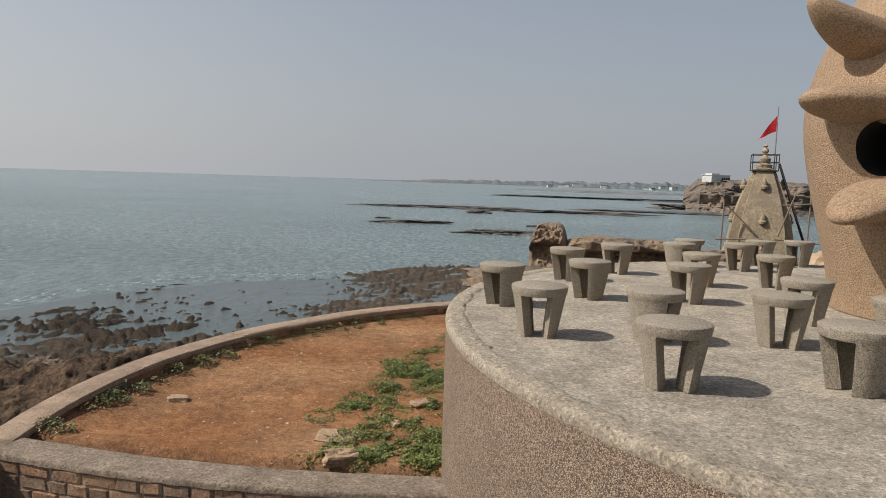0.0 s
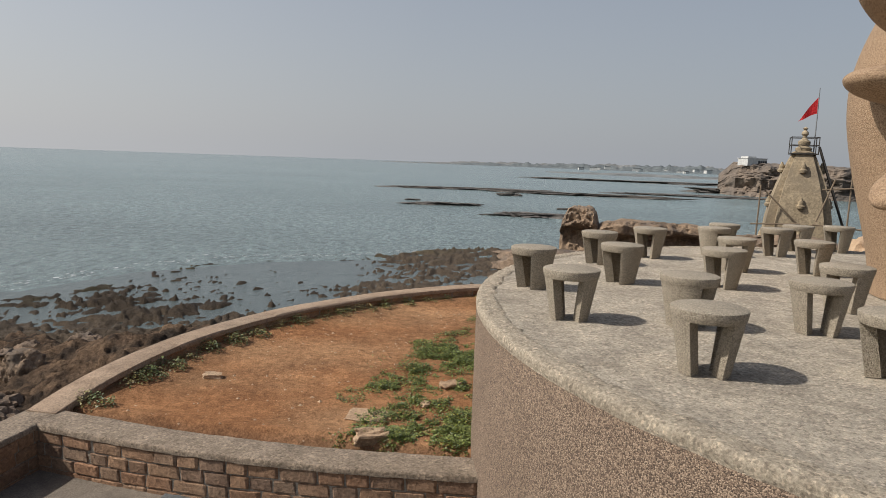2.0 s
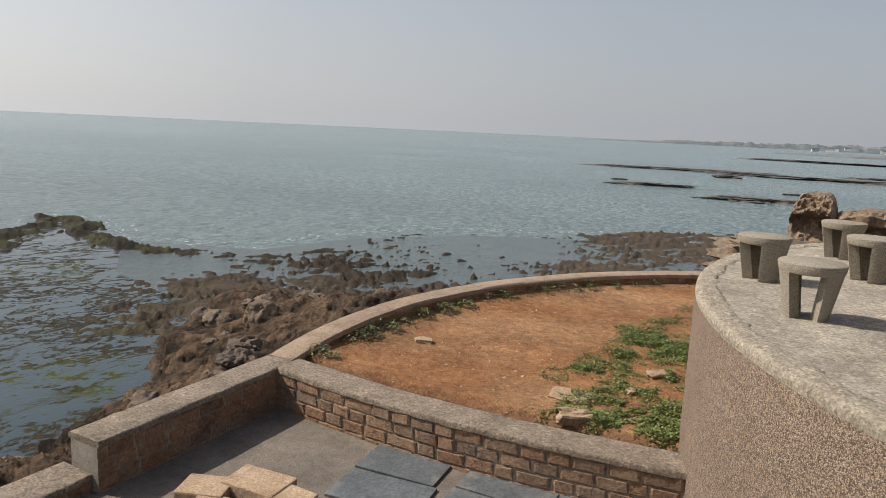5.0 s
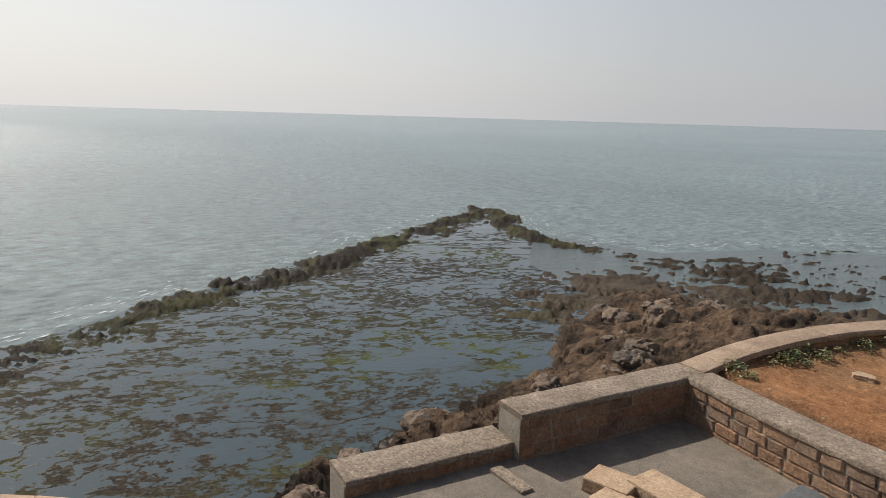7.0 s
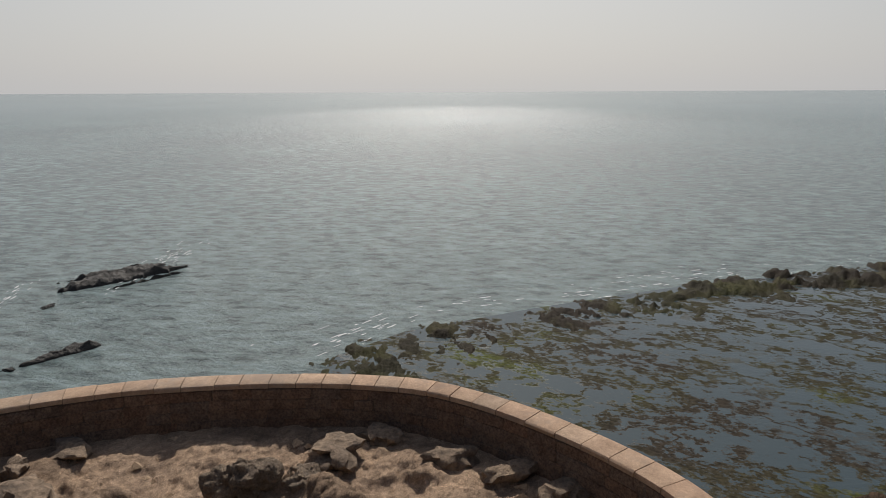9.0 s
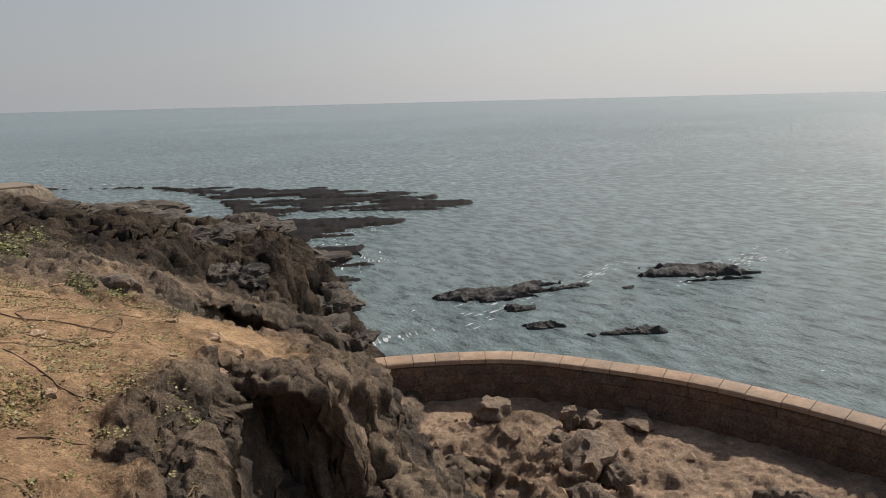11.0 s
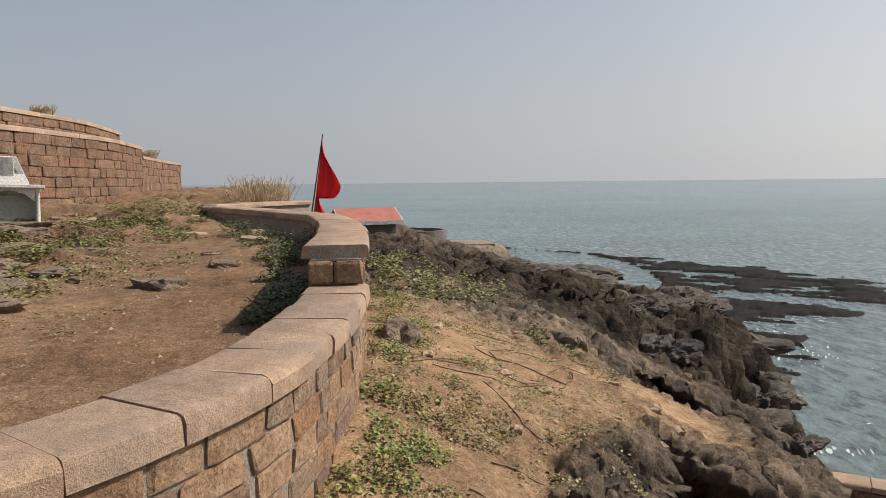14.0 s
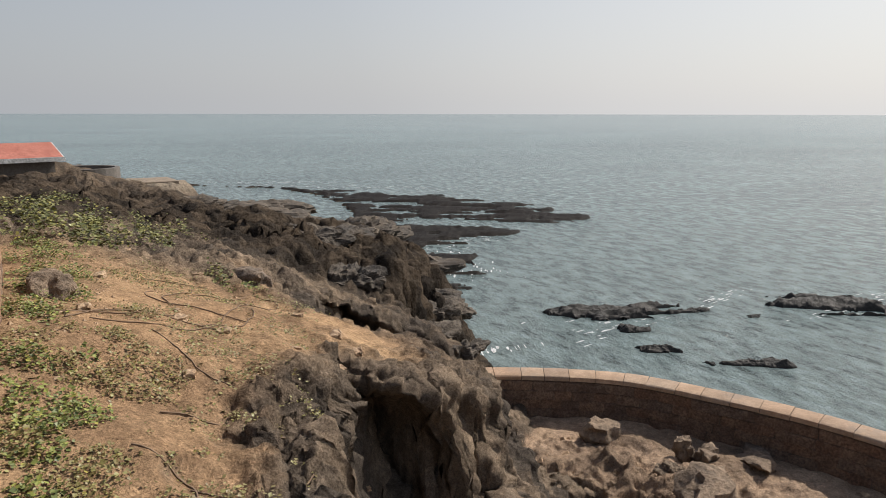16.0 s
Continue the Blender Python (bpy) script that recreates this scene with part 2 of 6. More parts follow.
def pool_material():
    """Still water, with mats of brown weed reaching its surface in ragged veins and clumps."""
    m = water_material("pool_water", (0.03, 0.045, 0.05), 0.02, 0.05, 0.5)
    nt = m.node_tree
    bsdf = nt.nodes["Principled BSDF"]

    def lay(scale):
        turn = nt.nodes.new("ShaderNodeMapping")
        turn.inputs["Rotation"].default_value = (0, 0, -1.2)
        nt.links.new(world_place(nt), turn.inputs["Vector"])
        size = nt.nodes.new("ShaderNodeMapping")
        size.inputs["Scale"].default_value = scale
        nt.links.new(turn.outputs["Vector"], size.inputs["Vector"])
        return size.outputs["Vector"]

    black, white = (0, 0, 0), (1, 1, 1)
    vein = ramp(nt, noise_tex(nt, lay((0.09, 0.15, 1)), 1.0, 10.0, 0.64), ((0.488, black), (0.493, white), (0.505, white), (0.51, black)))
    branch = ramp(nt, noise_tex(nt, lay((0.26, 0.36, 1)), 1.0, 9.0, 0.68), ((0.478, black), (0.485, white), (0.511, white), (0.518, black)))
    lace = ramp(nt, noise_tex(nt, lay((0.6, 0.8, 1)), 1.0, 8.0, 0.7), ((0.425, black), (0.44, white), (0.55, white), (0.565, black)))
    clump = ramp(nt, noise_tex(nt, lay((0.17, 0.23, 1)), 1.0, 11.0, 0.7), ((0.47, black), (0.5, white)))
    grain = ramp(nt, noise_tex(nt, lay((1.4, 1.8, 1)), 1.0, 8.0, 0.72), ((0.5, black), (0.52, white)))
    growth = ramp(nt, noise_tex(nt, lay((0.06, 0.1, 1)), 1.0, 5.0, 0.6), ((0.42, black), (0.52, white)))
    branch = mixed(nt, 1.0, branch, growth, "MULTIPLY")
    patch = mixed(nt, 1.0, clump, mixed(nt, 1.0, lace, grain, "DARKEN"), "MULTIPLY")
    mask = mixed(nt, 1.0, mixed(nt, 1.0, vein, branch, "LIGHTEN"), patch, "LIGHTEN")
    weed = ramp(nt, noise_tex(nt, lay((0.1, 0.14, 1)), 1.0, 5.0), ((0.46, (0.036, 0.029, 0.021)), (0.56, (0.044, 0.04, 0.02)), (0.66, (0.075, 0.088, 0.02))))
    weed = mixed(nt, 0.9, weed, ramp(nt, noise_tex(nt, lay((6.0, 8.0, 1)), 1.0, 6.0, 0.75), ((0.35, (0.3, 0.3, 0.3)), (0.65, (1.5, 1.5, 1.5)))), "MULTIPLY")
    old = bsdf.inputs["Base Color"].links[0].from_socket
    nt.links.new(mixed(nt, mask, old, weed), bsdf.inputs["Base Color"])
    r = node(nt, "ShaderNodeMapRange")
    r.inputs["To Min"].default_value, r.inputs["To Max"].default_value = 0.05, 0.8
    nt.links.new(mask, r.inputs["Value"])
    nt.links.new(r.outputs[0], bsdf.inputs["Roughness"])
    q = node(nt, "ShaderNodeMapRange")
    q.inputs["To Min"].default_value, q.inputs["To Max"].default_value = 0.5, 0.08
    nt.links.new(mask, q.inputs["Value"])
    nt.links.new(q.outputs[0], bsdf.inputs["Specular IOR Level"])
    return m


M_GROUND = ground_material()
M_SEA = water_material("sea_water", (0.152, 0.195, 0.194), 0.36, 0.24, 1.0, 0.9)
M_POOL = pool_material()
M_LAGOON = water_material("lagoon_water", (0.075, 0.092, 0.09), 0.14, 0.2, 0.9)
M_DASH = pebble_dash("pebble_dash", 0.009, (0.055, 0.038, 0.027), (0.165, 0.112, 0.076), (0.36, 0.27, 0.19), 0.007)
M_STOOL = pebble_dash("stool_aggregate", 0.008, (0.18, 0.15, 0.108), (0.315, 0.27, 0.203), (0.43, 0.375, 0.295))
M_STATUE = pebble_dash("sculpture_aggregate", 0.011, (0.19, 0.12, 0.068), (0.33, 0.218, 0.13), (0.44, 0.315, 0.2), 0.007)
M_CONCRETE = rough_stone("terrace_concrete", (0.4, 0.345, 0.272), (0.66, 0.575, 0.45), 38.0, 2.2, 0.92, 0.0, 0.02, (0.3, 0.255, 0.195), 58.0)
M_GRIT = rough_stone("crumbled_concrete", (0.44, 0.368, 0.275), (0.66, 0.565, 0.43), 55.0, 6.0, 0.95, 0.0, 0.016, None, 46.0)
M_CAP = rough_stone("wall_cap_concrete", (0.25, 0.193, 0.137), (0.4, 0.315, 0.232), 45.0, 2.5, 0.9, 0.0, 0.016, None, 40.0)
M_COPING = rough_stone("coping_sandstone", (0.36, 0.252, 0.172), (0.56, 0.412, 0.295), 110.0, 3.0, 0.9, 0.35, 0.007, (0.29, 0.225, 0.175))
M_PALECOPING = rough_stone("pale_coping", (0.3, 0.215, 0.145), (0.46, 0.345, 0.245), 45.0, 2.5, 0.9, 0.2, 0.01)
M_BLOCK = rough_stone("sandstone_block", (0.31, 0.2, 0.125), (0.58, 0.43, 0.305), 30.0, 5.0, 0.92, 0.95, 0.018)
M_REDBLOCK = rough_stone("red_sandstone_block", (0.19, 0.115, 0.076), (0.37, 0.242, 0.162), 20.0, 4.0, 0.92, 0.7, 0.016)
M_COURTBLOCK = rough_stone("brown_rubble_block", (0.28, 0.18, 0.115), (0.5, 0.345, 0.232), 26.0, 5.0, 0.92, 0.65, 0.018)
# damp brown stone, darkened further to hold the shade on the sea wall's face
M_SHADEDBLOCK = rough_stone("shaded_damp_block", (0.17, 0.116, 0.085), (0.31, 0.222, 0.165), 20.0, 4.0, 0.92, 0.6, 0.016)
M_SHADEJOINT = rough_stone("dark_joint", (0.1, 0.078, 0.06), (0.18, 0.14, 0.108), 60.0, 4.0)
M_MORTAR = rough_stone("mortar", (0.28, 0.235, 0.185), (0.44, 0.38, 0.305), 80.0, 5.0)
M_PAVE = rough_stone("court_screed", (0.155, 0.128, 0.1), (0.255, 0.212, 0.165), 50.0, 1.8, 0.92, 0.0, 0.01)

# ---- shapes ----


def link(name, bm, mat, parent=None, label=""):
    me = bpy.data.meshes.new(name)
    bm.to_mesh(me)
    bm.free()
    if mat:
        me.materials.append(mat)
    ob = new(name, me)
    if parent:
        ob.parent = parent
    if label:
        ob["label"] = label
    return ob


def part(name, bm, mat, parent, label=""):
    return link(name, bm, mat, parent, label)


def smooth(ob, angle=40):
    for p in ob.data.polygons:
        p.use_smooth = True
    ob.data.set_sharp_from_angle(angle=radians(angle))
    return ob


def thing(name, at=(0, 0, 0), turn=0.0):
    e = new(name)
    e.matrix_basis = pose(*at, 0, 0, turn)
    return e


def box_into(bm, size, at=(0, 0, 0), turn=(0, 0, 0), bevel=0.0):
    m = pose(*at, *turn) @ Matrix.Diagonal((*size, 1))
    made = bmesh.ops.create_cube(bm, size=1.0, matrix=m)["verts"]
    if bevel:
        edges = list({e for v in made for e in v.link_edges})
        bmesh.ops.bevel(bm, geom=edges, offset=bevel, segments=2, affect="EDGES", profile=0.6)
    return made


def box(size, at=(0, 0, 0), turn=(0, 0, 0), bevel=0.0):
    bm = bmesh.new()
    box_into(bm, size, at, turn, bevel)
    return bm


def rod_into(bm, a, b, r, r2=None, sides=8):
    a, b = Vector(a), Vector(b)
    m = Matrix.Translation((a + b) / 2) @ (b - a).to_track_quat("Z", "Y").to_matrix().to_4x4()
    bmesh.ops.create_cone(bm, cap_ends=True, segments=sides, radius1=r, radius2=r if r2 is None else r2, depth=(b - a).length, matrix=m)


def rod(a, b, r, r2=None, sides=8):
    bm = bmesh.new()
    rod_into(bm, a, b, r, r2, sides)
    return bm


def lathe(profile, sides=32, a0=0.0, a1=360.0, squash=1.0):
    """A solid turned from (radius, height) pairs, closed at both ends."""
    bm = bmesh.new()
    rings = []
    for r, z in profile:
        rings.append([bm.verts.new((r * math.cos(radians(a)), squash * r * math.sin(radians(a)), z)) for a in (a0 + (a1 - a0) * i / sides for i in range(sides))])
    for lo, hi in zip(rings, rings[1:]):
        for i in range(sides):
            j = (i + 1) % sides
            bm.faces.new((lo[i], lo[j], hi[j], hi[i]))
    bm.faces.new(list(reversed(rings[0])))
    bm.faces.new(rings[-1])
    return bm


# ---- noise for the lie of the land ----


def lattice(ix, iy, seed):
    h = (ix.astype(np.int64) * 374761393 + iy.astype(np.int64) * 668265263 + seed * 144269504) & 0x7FFFFFFF
    h = ((h ^ (h >> 13)) * 1274126177) & 0x7FFFFFFF
    return ((h ^ (h >> 16)) & 0xFFFF) / 65535.0


def vnoise(x, y, seed=0):
    fx, fy = np.floor(x), np.floor(y)
    u, v = x - fx, y - fy
    u, v = u * u * u * (u * (u * 6 - 15) + 10), v * v * v * (v * (v * 6 - 15) + 10)
    a, b, c, d = (lattice(fx + i, fy + j, seed) for j in (0, 1) for i in (0, 1))
    return (a * (1 - u) + b * u) * (1 - v) + (c * (1 - u) + d * u) * v


def fbm(x, y, octaves=4, seed=0, gain=0.5):
    total, amp, norm = 0.0, 1.0, 0.0
    for k in range(octaves):
        total = total + amp * vnoise(x * 2.03**k + 17.3 * k, y * 2.03**k - 9.1 * k, seed + k)
        norm += amp
        amp *= gain
    return total / norm


def ridged(x, y, octaves=4, seed=0):
    total, amp, norm = 0.0, 1.0, 0.0
    for k in range(octaves):
        total = total + amp * (1 - np.abs(2 * vnoise(x * 2.1**k + 5.7 * k, y * 2.1**k + 3.3 * k, seed + k) - 1))
        norm += amp
        amp *= 0.55
    return total / norm


def vnoise3(x, y, z, seed=0):
    fz = np.floor(z)
    w = z - fz
    w = w * w * (3 - 2 * w)
    k = fz * 37.0
    return vnoise(x + k, y - k * 1.7, seed) * (1 - w) + vnoise(x + k + 37.0, y - (k + 37.0) * 1.7, seed) * w


def pitted(x, y, z, octaves, seed=0):
    """Ridges and hollows in the round, for weathered rock."""
    total, amp, norm = 0.0, 1.0, 0.0
    for k in range(octaves):
        f = 2.07**k
        total = total + amp * np.abs(2 * vnoise3(x * f + 3.1 * k, y * f - 7.7 * k, z * f + 1.3 * k, seed + k) - 1)
        norm += amp
        amp *= 0.55
    return total / norm


def step(a, b, x):
    t = np.clip((x - a) / (b - a), 0, 1)
    return t * t * (3 - 2 * t)


def inside(x, y, poly):
    """How deep a place lies inside a plan outline, in metres; negative outside."""
    best, odd = np.full(x.shape, 1e9), np.zeros(x.shape, bool)
    for (x0, y0), (x1, y1) in zip(poly, poly[1:] + poly[:1]):
        dx, dy = x1 - x0, y1 - y0
        t = np.clip(((x - x0) * dx + (y - y0) * dy) / (dx * dx + dy * dy), 0, 1)
        best = np.minimum(best, (x - x0 - t * dx) ** 2 + (y - y0 - t * dy) ** 2)
        if dy:
            odd ^= ((y0 > y) != (y1 > y)) & (x < dx * (y - y0) / dy + x0)
    return np.where(odd, 1, -1) * np.sqrt(best)


def curve(points, step_len=0.25):
    """A smooth plan line through a few points."""
    p = [Vector((*q, 0)) for q in points]
    p = [2 * p[0] - p[1]] + p + [2 * p[-1] - p[-2]]
    out = []
    for a, b, c, d in zip(p, p[1:], p[2:], p[3:]):
        n = max(2, int((c - b).length / step_len))
        for i in range(n):
            t = i / n
            out.append(0.5 * (2 * b + (c - a) * t + (2 * a - 5 * b + 4 * c - d) * t * t + (3 * b - a - 3 * c + d) * t**3))
    out.append(p[-2])
    return out


# ---- the plan ----
TERRACE, TERRACE_R = (6.5, 8.0), 6.4
SOIL_WALL = [(-5.05, 8.1), (-4.85, 9.4), (-4.45, 11.2), (-3.75, 12.8), (-2.8, 14.2), (-1.6, 15.45), (0.2, 16.7), (2.6, 17.6), (5.5, 18.0)]
SEA_WALL = [(-7.6, -13.95), (-8.75, -13.45), (-10.75, -12.1), (-12.0, -10.3), (-12.95, -8.4), (-13.6, -6.0), (-13.85, -3.6), (-13.6, -1.7), (-12.4, 0.4), (-10.6, 2.3), (-8.6, 3.2), (-6.6, 3.9)]
PARAPET = [(2.4, -1.9), (1.85, -2.35), (1.42, -2.75), (1.15, -3.2), (0.92, -3.8), (0.8, -4.6), (0.76, -5.4), (0.78, -6.35)]
HIGH_PARAPET = [(0.8, -6.33), (0.95, -8.0), (1.25, -10.0), (1.8, -12.2)]
CROSS_WALL = [(1.8, -12.2), (2.6, -13.4), (3.8, -15.2), (5.5, -17.6)]
RETURN_WALL = [(5.5, -17.6), (4.75, -19.3), (3.65, -20.8)]
BIG_WALL = [(13.0, -8.0), (11.2, -13.0), (10.4, -16.5), (10.2, -20.0), (10.3, -22.5), (11.3, -27.0), (12.6, -32.5), (13.9, -38.0), (17.0, -40.0)]
COURT = [(-5.2, 8.0), (0.4, 7.3), (0.4, 3.0), (-4.6, 2.2), (-5.9, 3.2), (-5.4, 5.4)]
SHORE_WEST = [(-8.0, 4.0), (-14.6, 4.0), (-15.0, 8.0), (-15.4, 11.0), (-16.3, 14.6), (-16.4, 17.6), (-19.0, 21.0), (-21.6, 27.0), (-22.0, 31.5), (-18.0, 30.5), (-13.5, 33.5), (-9.5, 36.0),
              (-4.0, 36.5), (3.0, 38.0), (9.0, 36.0), (16.0, 40.0), (40.0, 42.0), (40.0, 2.0), (2.0, 1.0)]
COAST_EAST = [(-1.5, -1.0), (-3.9, -3.8), (-5.8, -6.8), (-7.3, -9.4), (-8.0, -11.7), (-8.5, -13.9), (-10.4, -17.0), (-12.4, -20.6), (-13.6, -24.0), (-14.8, -29.5), (-14.9, -36.0), (-15.9, -43.0),
              (-20.0, -48.5), (-20.5, -58.0), (-23.5, -74.0), (-21.5, -86.0), (-15.0, -94.0), (0.0, -101.0), (25.0, -110.0), (70.0, -112.0), (70.0, 3.0), (2.0, 3.0)]
# the brink of the cliff below the parapet, bitten into by two coves
CLIFF_EAST = [(-0.7, -1.2), (-0.95, -3.0), (-1.15, -4.3), (-1.5, -5.2), (-1.9, -6.2), (-2.15, -6.75), (-2.6, -6.65), (-3.3, -6.7), (-4.2, -7.6), (-5.1, -8.75), (-5.0, -9.5), (-4.3, -9.75), (-3.5, -9.3), (-2.75, -9.3), (-2.95, -11.0),
              (-3.6, -12.5), (-4.8, -12.7), (-6.3, -12.9), (-7.6, -13.9), (-8.4, -15.5), (-10.4, -17.6), (-10.0, -22.0), (6.0, -22.0), (6.0, -1.2)]
REEF_WEST = [(-17.0, -7.5), (-23.3, -8.2), (-27.6, -5.7), (-31.9, 2.2), (-36.5, 9.6), (-41.6, 20.9), (-50.0, 34.6), (-57.0, 49.0), (-50.0, 49.5), (-40.0, 43.5), (-31.0, 45.0), (-28.0, 54.0), (-22.0, 63.5),
             (-10.9, 67.5), (-0.4, 77.0), (14.0, 78.0), (40.0, 72.0), (40.0, 30.0), (-5.0, 30.0), (-10.0, 6.0), (-10.0, -7.0)]
REEF_EAST = [(-13.0, -30.0), (-19.5, -31.5), (-22.3, -36.0), (-24.5, -43.5), (-33.0, -47.0), (-42.0, -50.5), (-42.0, -63.0), (-38.0, -72.0), (-32.0, -80.0), (-22.0, -90.0), (-10.0, -100.0), (10.0, -95.0), (0.0, -40.0)]
SKERRIES = [(-22.4, -25.6, 2.9, 0.95, -18), (-25.6, -24.6, 1.2, 0.5, -20), (-33.0, -21.5, 2.8, 1.3, -32), (-21.1, -23.0, 0.7, 0.4, -20), (-22.4, -17.6, 1.5, 0.36, -36), (-20.2, -20.6, 0.9, 0.35, -40), (-27.9, -22.0, 0.5, 0.3, 0)]


def lie_of_land(x, y):
    """Height and colour of the ground at plan places."""
    wx = x + 1.1 * (fbm(x * 0.55, y * 0.55, 4, 11) - 0.5) * 2
    wy = y + 1.1 * (fbm(x * 0.55, y * 0.55, 4, 29) - 0.5) * 2
    h = np.full(x.shape, SEA - 1.4)
    tint = np.zeros(x.shape + (3,))
    tint[:] = (0.07, 0.065, 0.05)
    wet = np.ones(x.shape)
    fine = fbm(x * 2.2, y * 2.2, 4, 41, 0.6)
    crag = ridged(x * 0.45, y * 0.45, 5, 7)
    crag2 = ridged(x * 1.1, y * 1.1, 4, 51)

    def lay(mask, height, colour):
        nonlocal h
        h = h * (1 - mask) + height * mask
        k = mask[..., None]
        tint[:] = tint * (1 - k) + np.asarray(colour) * k

    # tidal reef: flat plates, cracks, weed, a raised outer lip
    d = inside(wx + 7 * (fbm(x * 0.07, y * 0.07, 3, 15) - 0.5) * step(30, 45, y), wy + 7 * (fbm(x * 0.07, y * 0.07, 3, 16) - 0.5) * step(30, 45, y), REEF_WEST)
    apron = step(-10.0, -0.5, inside(wx, wy, SHORE_WEST)) * step(19, 25, y)
    along, across = x * 0.8 + y * 0.6, -x * 0.6 + y * 0.8
    plates = fbm(along * 0.16, across * 0.42, 5, 61, 0.62)
    cracks = np.abs(fbm(along * 0.12, across * 0.3, 5, 71, 0.55) - 0.5)
    lagoon = step(-27, -23, x) * (1 - step(-12, -8, x)) * step(36, 40, y) * (1 - step(56, 62, y))
    bits = fbm(along * 0.9, across * 1.6, 4, 63, 0.6)
    net = np.maximum(ridged(along * 0.2, across * 0.45, 3, 65), ridged(along * 0.55, across * 0.9, 3, 67) - 0.03)
    dense = fbm(x * 0.07, y * 0.07, 3, 69)
    west = step(4, 12, y) * (1 - step(-37, -31, x))
    lip = np.exp(-((d - 2.1) / 2.2) ** 2) * step(0.24, 0.5, fbm(x * 0.5, y * 0.5, 5, 5, 0.62)) * (0.3 + 0.7 * west + 0.25 * step(-16, -8, y) * (1 - west) * (1 - step(20, 30, y)))
    shelf = step(-12, -6, x) * step(40, 48, y)

    def veins(f, seed, width):
        return 1 - step(width * 0.5, width, np.abs(fbm(along * f, across * f * 2.3, 5, seed, 0.6) - 0.5))

    grown = step(0.4, 0.62, fbm(along * 0.09, across * 0.16, 4, 73) + 0.1 * (bits - 0.5))
    lines = np.maximum(veins(0.1, 71, 0.018), veins(0.22, 75, 0.026) * step(0.3, 0.5, dense))
    lines = np.maximum(lines, veins(0.5, 79, 0.05) * grown)
    bar = -0.13 + 0.16 * apron * (0.3 + bits) + 0.27 * lines * (0.55 + 0.6 * bits) + 0.16 * grown * (bits - 0.32) * 2.2 + 0.35 * (bits - 0.5) + 0.36 * lip * (0.3 + fine) - 0.03 * lagoon + 0.06 * shelf
    plate = np.maximum(np.exp(-(((x + 21) / 6.5) ** 2) - ((y - 41) / 4.5) ** 2), 0.9 * np.exp(-(((x + 24) / 5) ** 2) - ((y - 33) / 4) ** 2))
    bar = bar - 0.1 * (1 - shelf) * (1 - apron) * (1 - lip) + 1.0 * plate * (fbm(along * 0.3, across * 0.55, 5, 68, 0.62) - 0.26)
    bar = np.clip(bar + 0.06 * shelf, -0.3, 0.34)
    stand = np.clip(1.25 * lip + plate + apron + shelf + 0.7 * lagoon, 0.0, 1.1)
    bar = np.where(bar > 0, bar * stand, bar) * (0.75 + 0.5 * fine) - 0.03 * (1 - np.clip(stand, 0, 1)) + 0.1 * lip * (np.floor(crag2 * 5) / 5 - 0.5)
    weed = (np.clip(fbm(x * 0.13, y * 0.13, 4, 81) * 3.0 - 1.45, 0, 1) * (1 - step(24, 34, y)))[..., None]
    lay(step(-0.5, 0.8, d), SEA + bar, (np.array((0.06, 0.047, 0.034)) * (1 - weed) + np.array((0.058, 0.062, 0.024)) * weed) * (1 - 0.5 * lip[..., None]) * (1 + 0.9 * np.clip(shelf + apron, 0, 1)[..., None]) + np.array((0.045, 0.05, 0.012)) * (lip * step(0.45, 0.62, fbm(x * 0.7, y * 0.7, 4, 83)))[..., None])
    d = inside(wx, wy, REEF_EAST)
    reach, cross = 0.87 * x - 0.5 * y, 0.5 * x + 0.87 * y
    beds = 0.6 * ridged(reach * 0.1, cross * 0.62, 5, 91) + 0.4 * fbm(reach * 0.22, cross * 0.5, 5, 93, 0.6) + 0.1 * (step(0.0, 6.0, d) - 1)
    steps = np.clip((beds - 0.522) * 5.0, -1, 1)
    lay(step(-0.3, 1.2, d), SEA + np.where(steps > 0, 0.07 + 0.2 * np.floor(steps * 3) / 3 + 0.12 * fine, -0.1 + steps * 0.6), (0.03, 0.026, 0.023))

    # the shore under the courts
    d = inside(wx, wy, SHORE_WEST)
    rise = SEA - 0.15 + np.clip(d * 0.9, -1, 0.9) + np.clip(d, 0, 30) * 0.22
    rise = np.minimum(rise, -2.9) + (crag - 0.5) * 0.6
    rise = np.minimum(rise, -2.6 - step(19.0, 23.0, y) * 2.2)
    jag = 0.9 * step(-0.4, 0.8, d)
    brown = np.clip((crag - 0.4) * 2.0 + (fine - 0.5) * 2.2, 0, 1)[..., None]
    lay(step(-0.4, 0.5, d), rise, np.array((0.065, 0.052, 0.042)) * (1 - brown) + np.array((0.23, 0.158, 0.105)) * brown)
    wet *= 1 - step(-0.4, 1.5, d)

    # the red earth court inside its low wall
    d = inside(x, y, [(p.x, p.y) for p in curve(SOIL_WALL, 0.8)] + [(12.0, 18.0), (12.0, 7.4), (0.3, 7.3)])
    pale = np.clip(fbm(x * 0.7, y * 0.7, 4, 13) * 2 - 0.6, 0, 1)[..., None]
    lay(step(-0.05, 0.1, d), -1.76 + 0.05 * (fbm(x * 0.8, y * 0.8, 4, 3) - 0.5) + 0.1 * (1 - step(0.1, 0.9, d)), np.array((0.37, 0.185, 0.09)) * (1 - pale) + np.array((0.43, 0.25, 0.135)) * pale)
    jag = jag * (1 - step(-0.05, 0.1, d))
    d = inside(x, y, COURT)
    jag = jag * (1 - step(-0.5, -0.1, d))
    lay(step(-0.5, -0.1, d), np.full(x.shape, -2.32), (0.2, 0.17, 0.14))

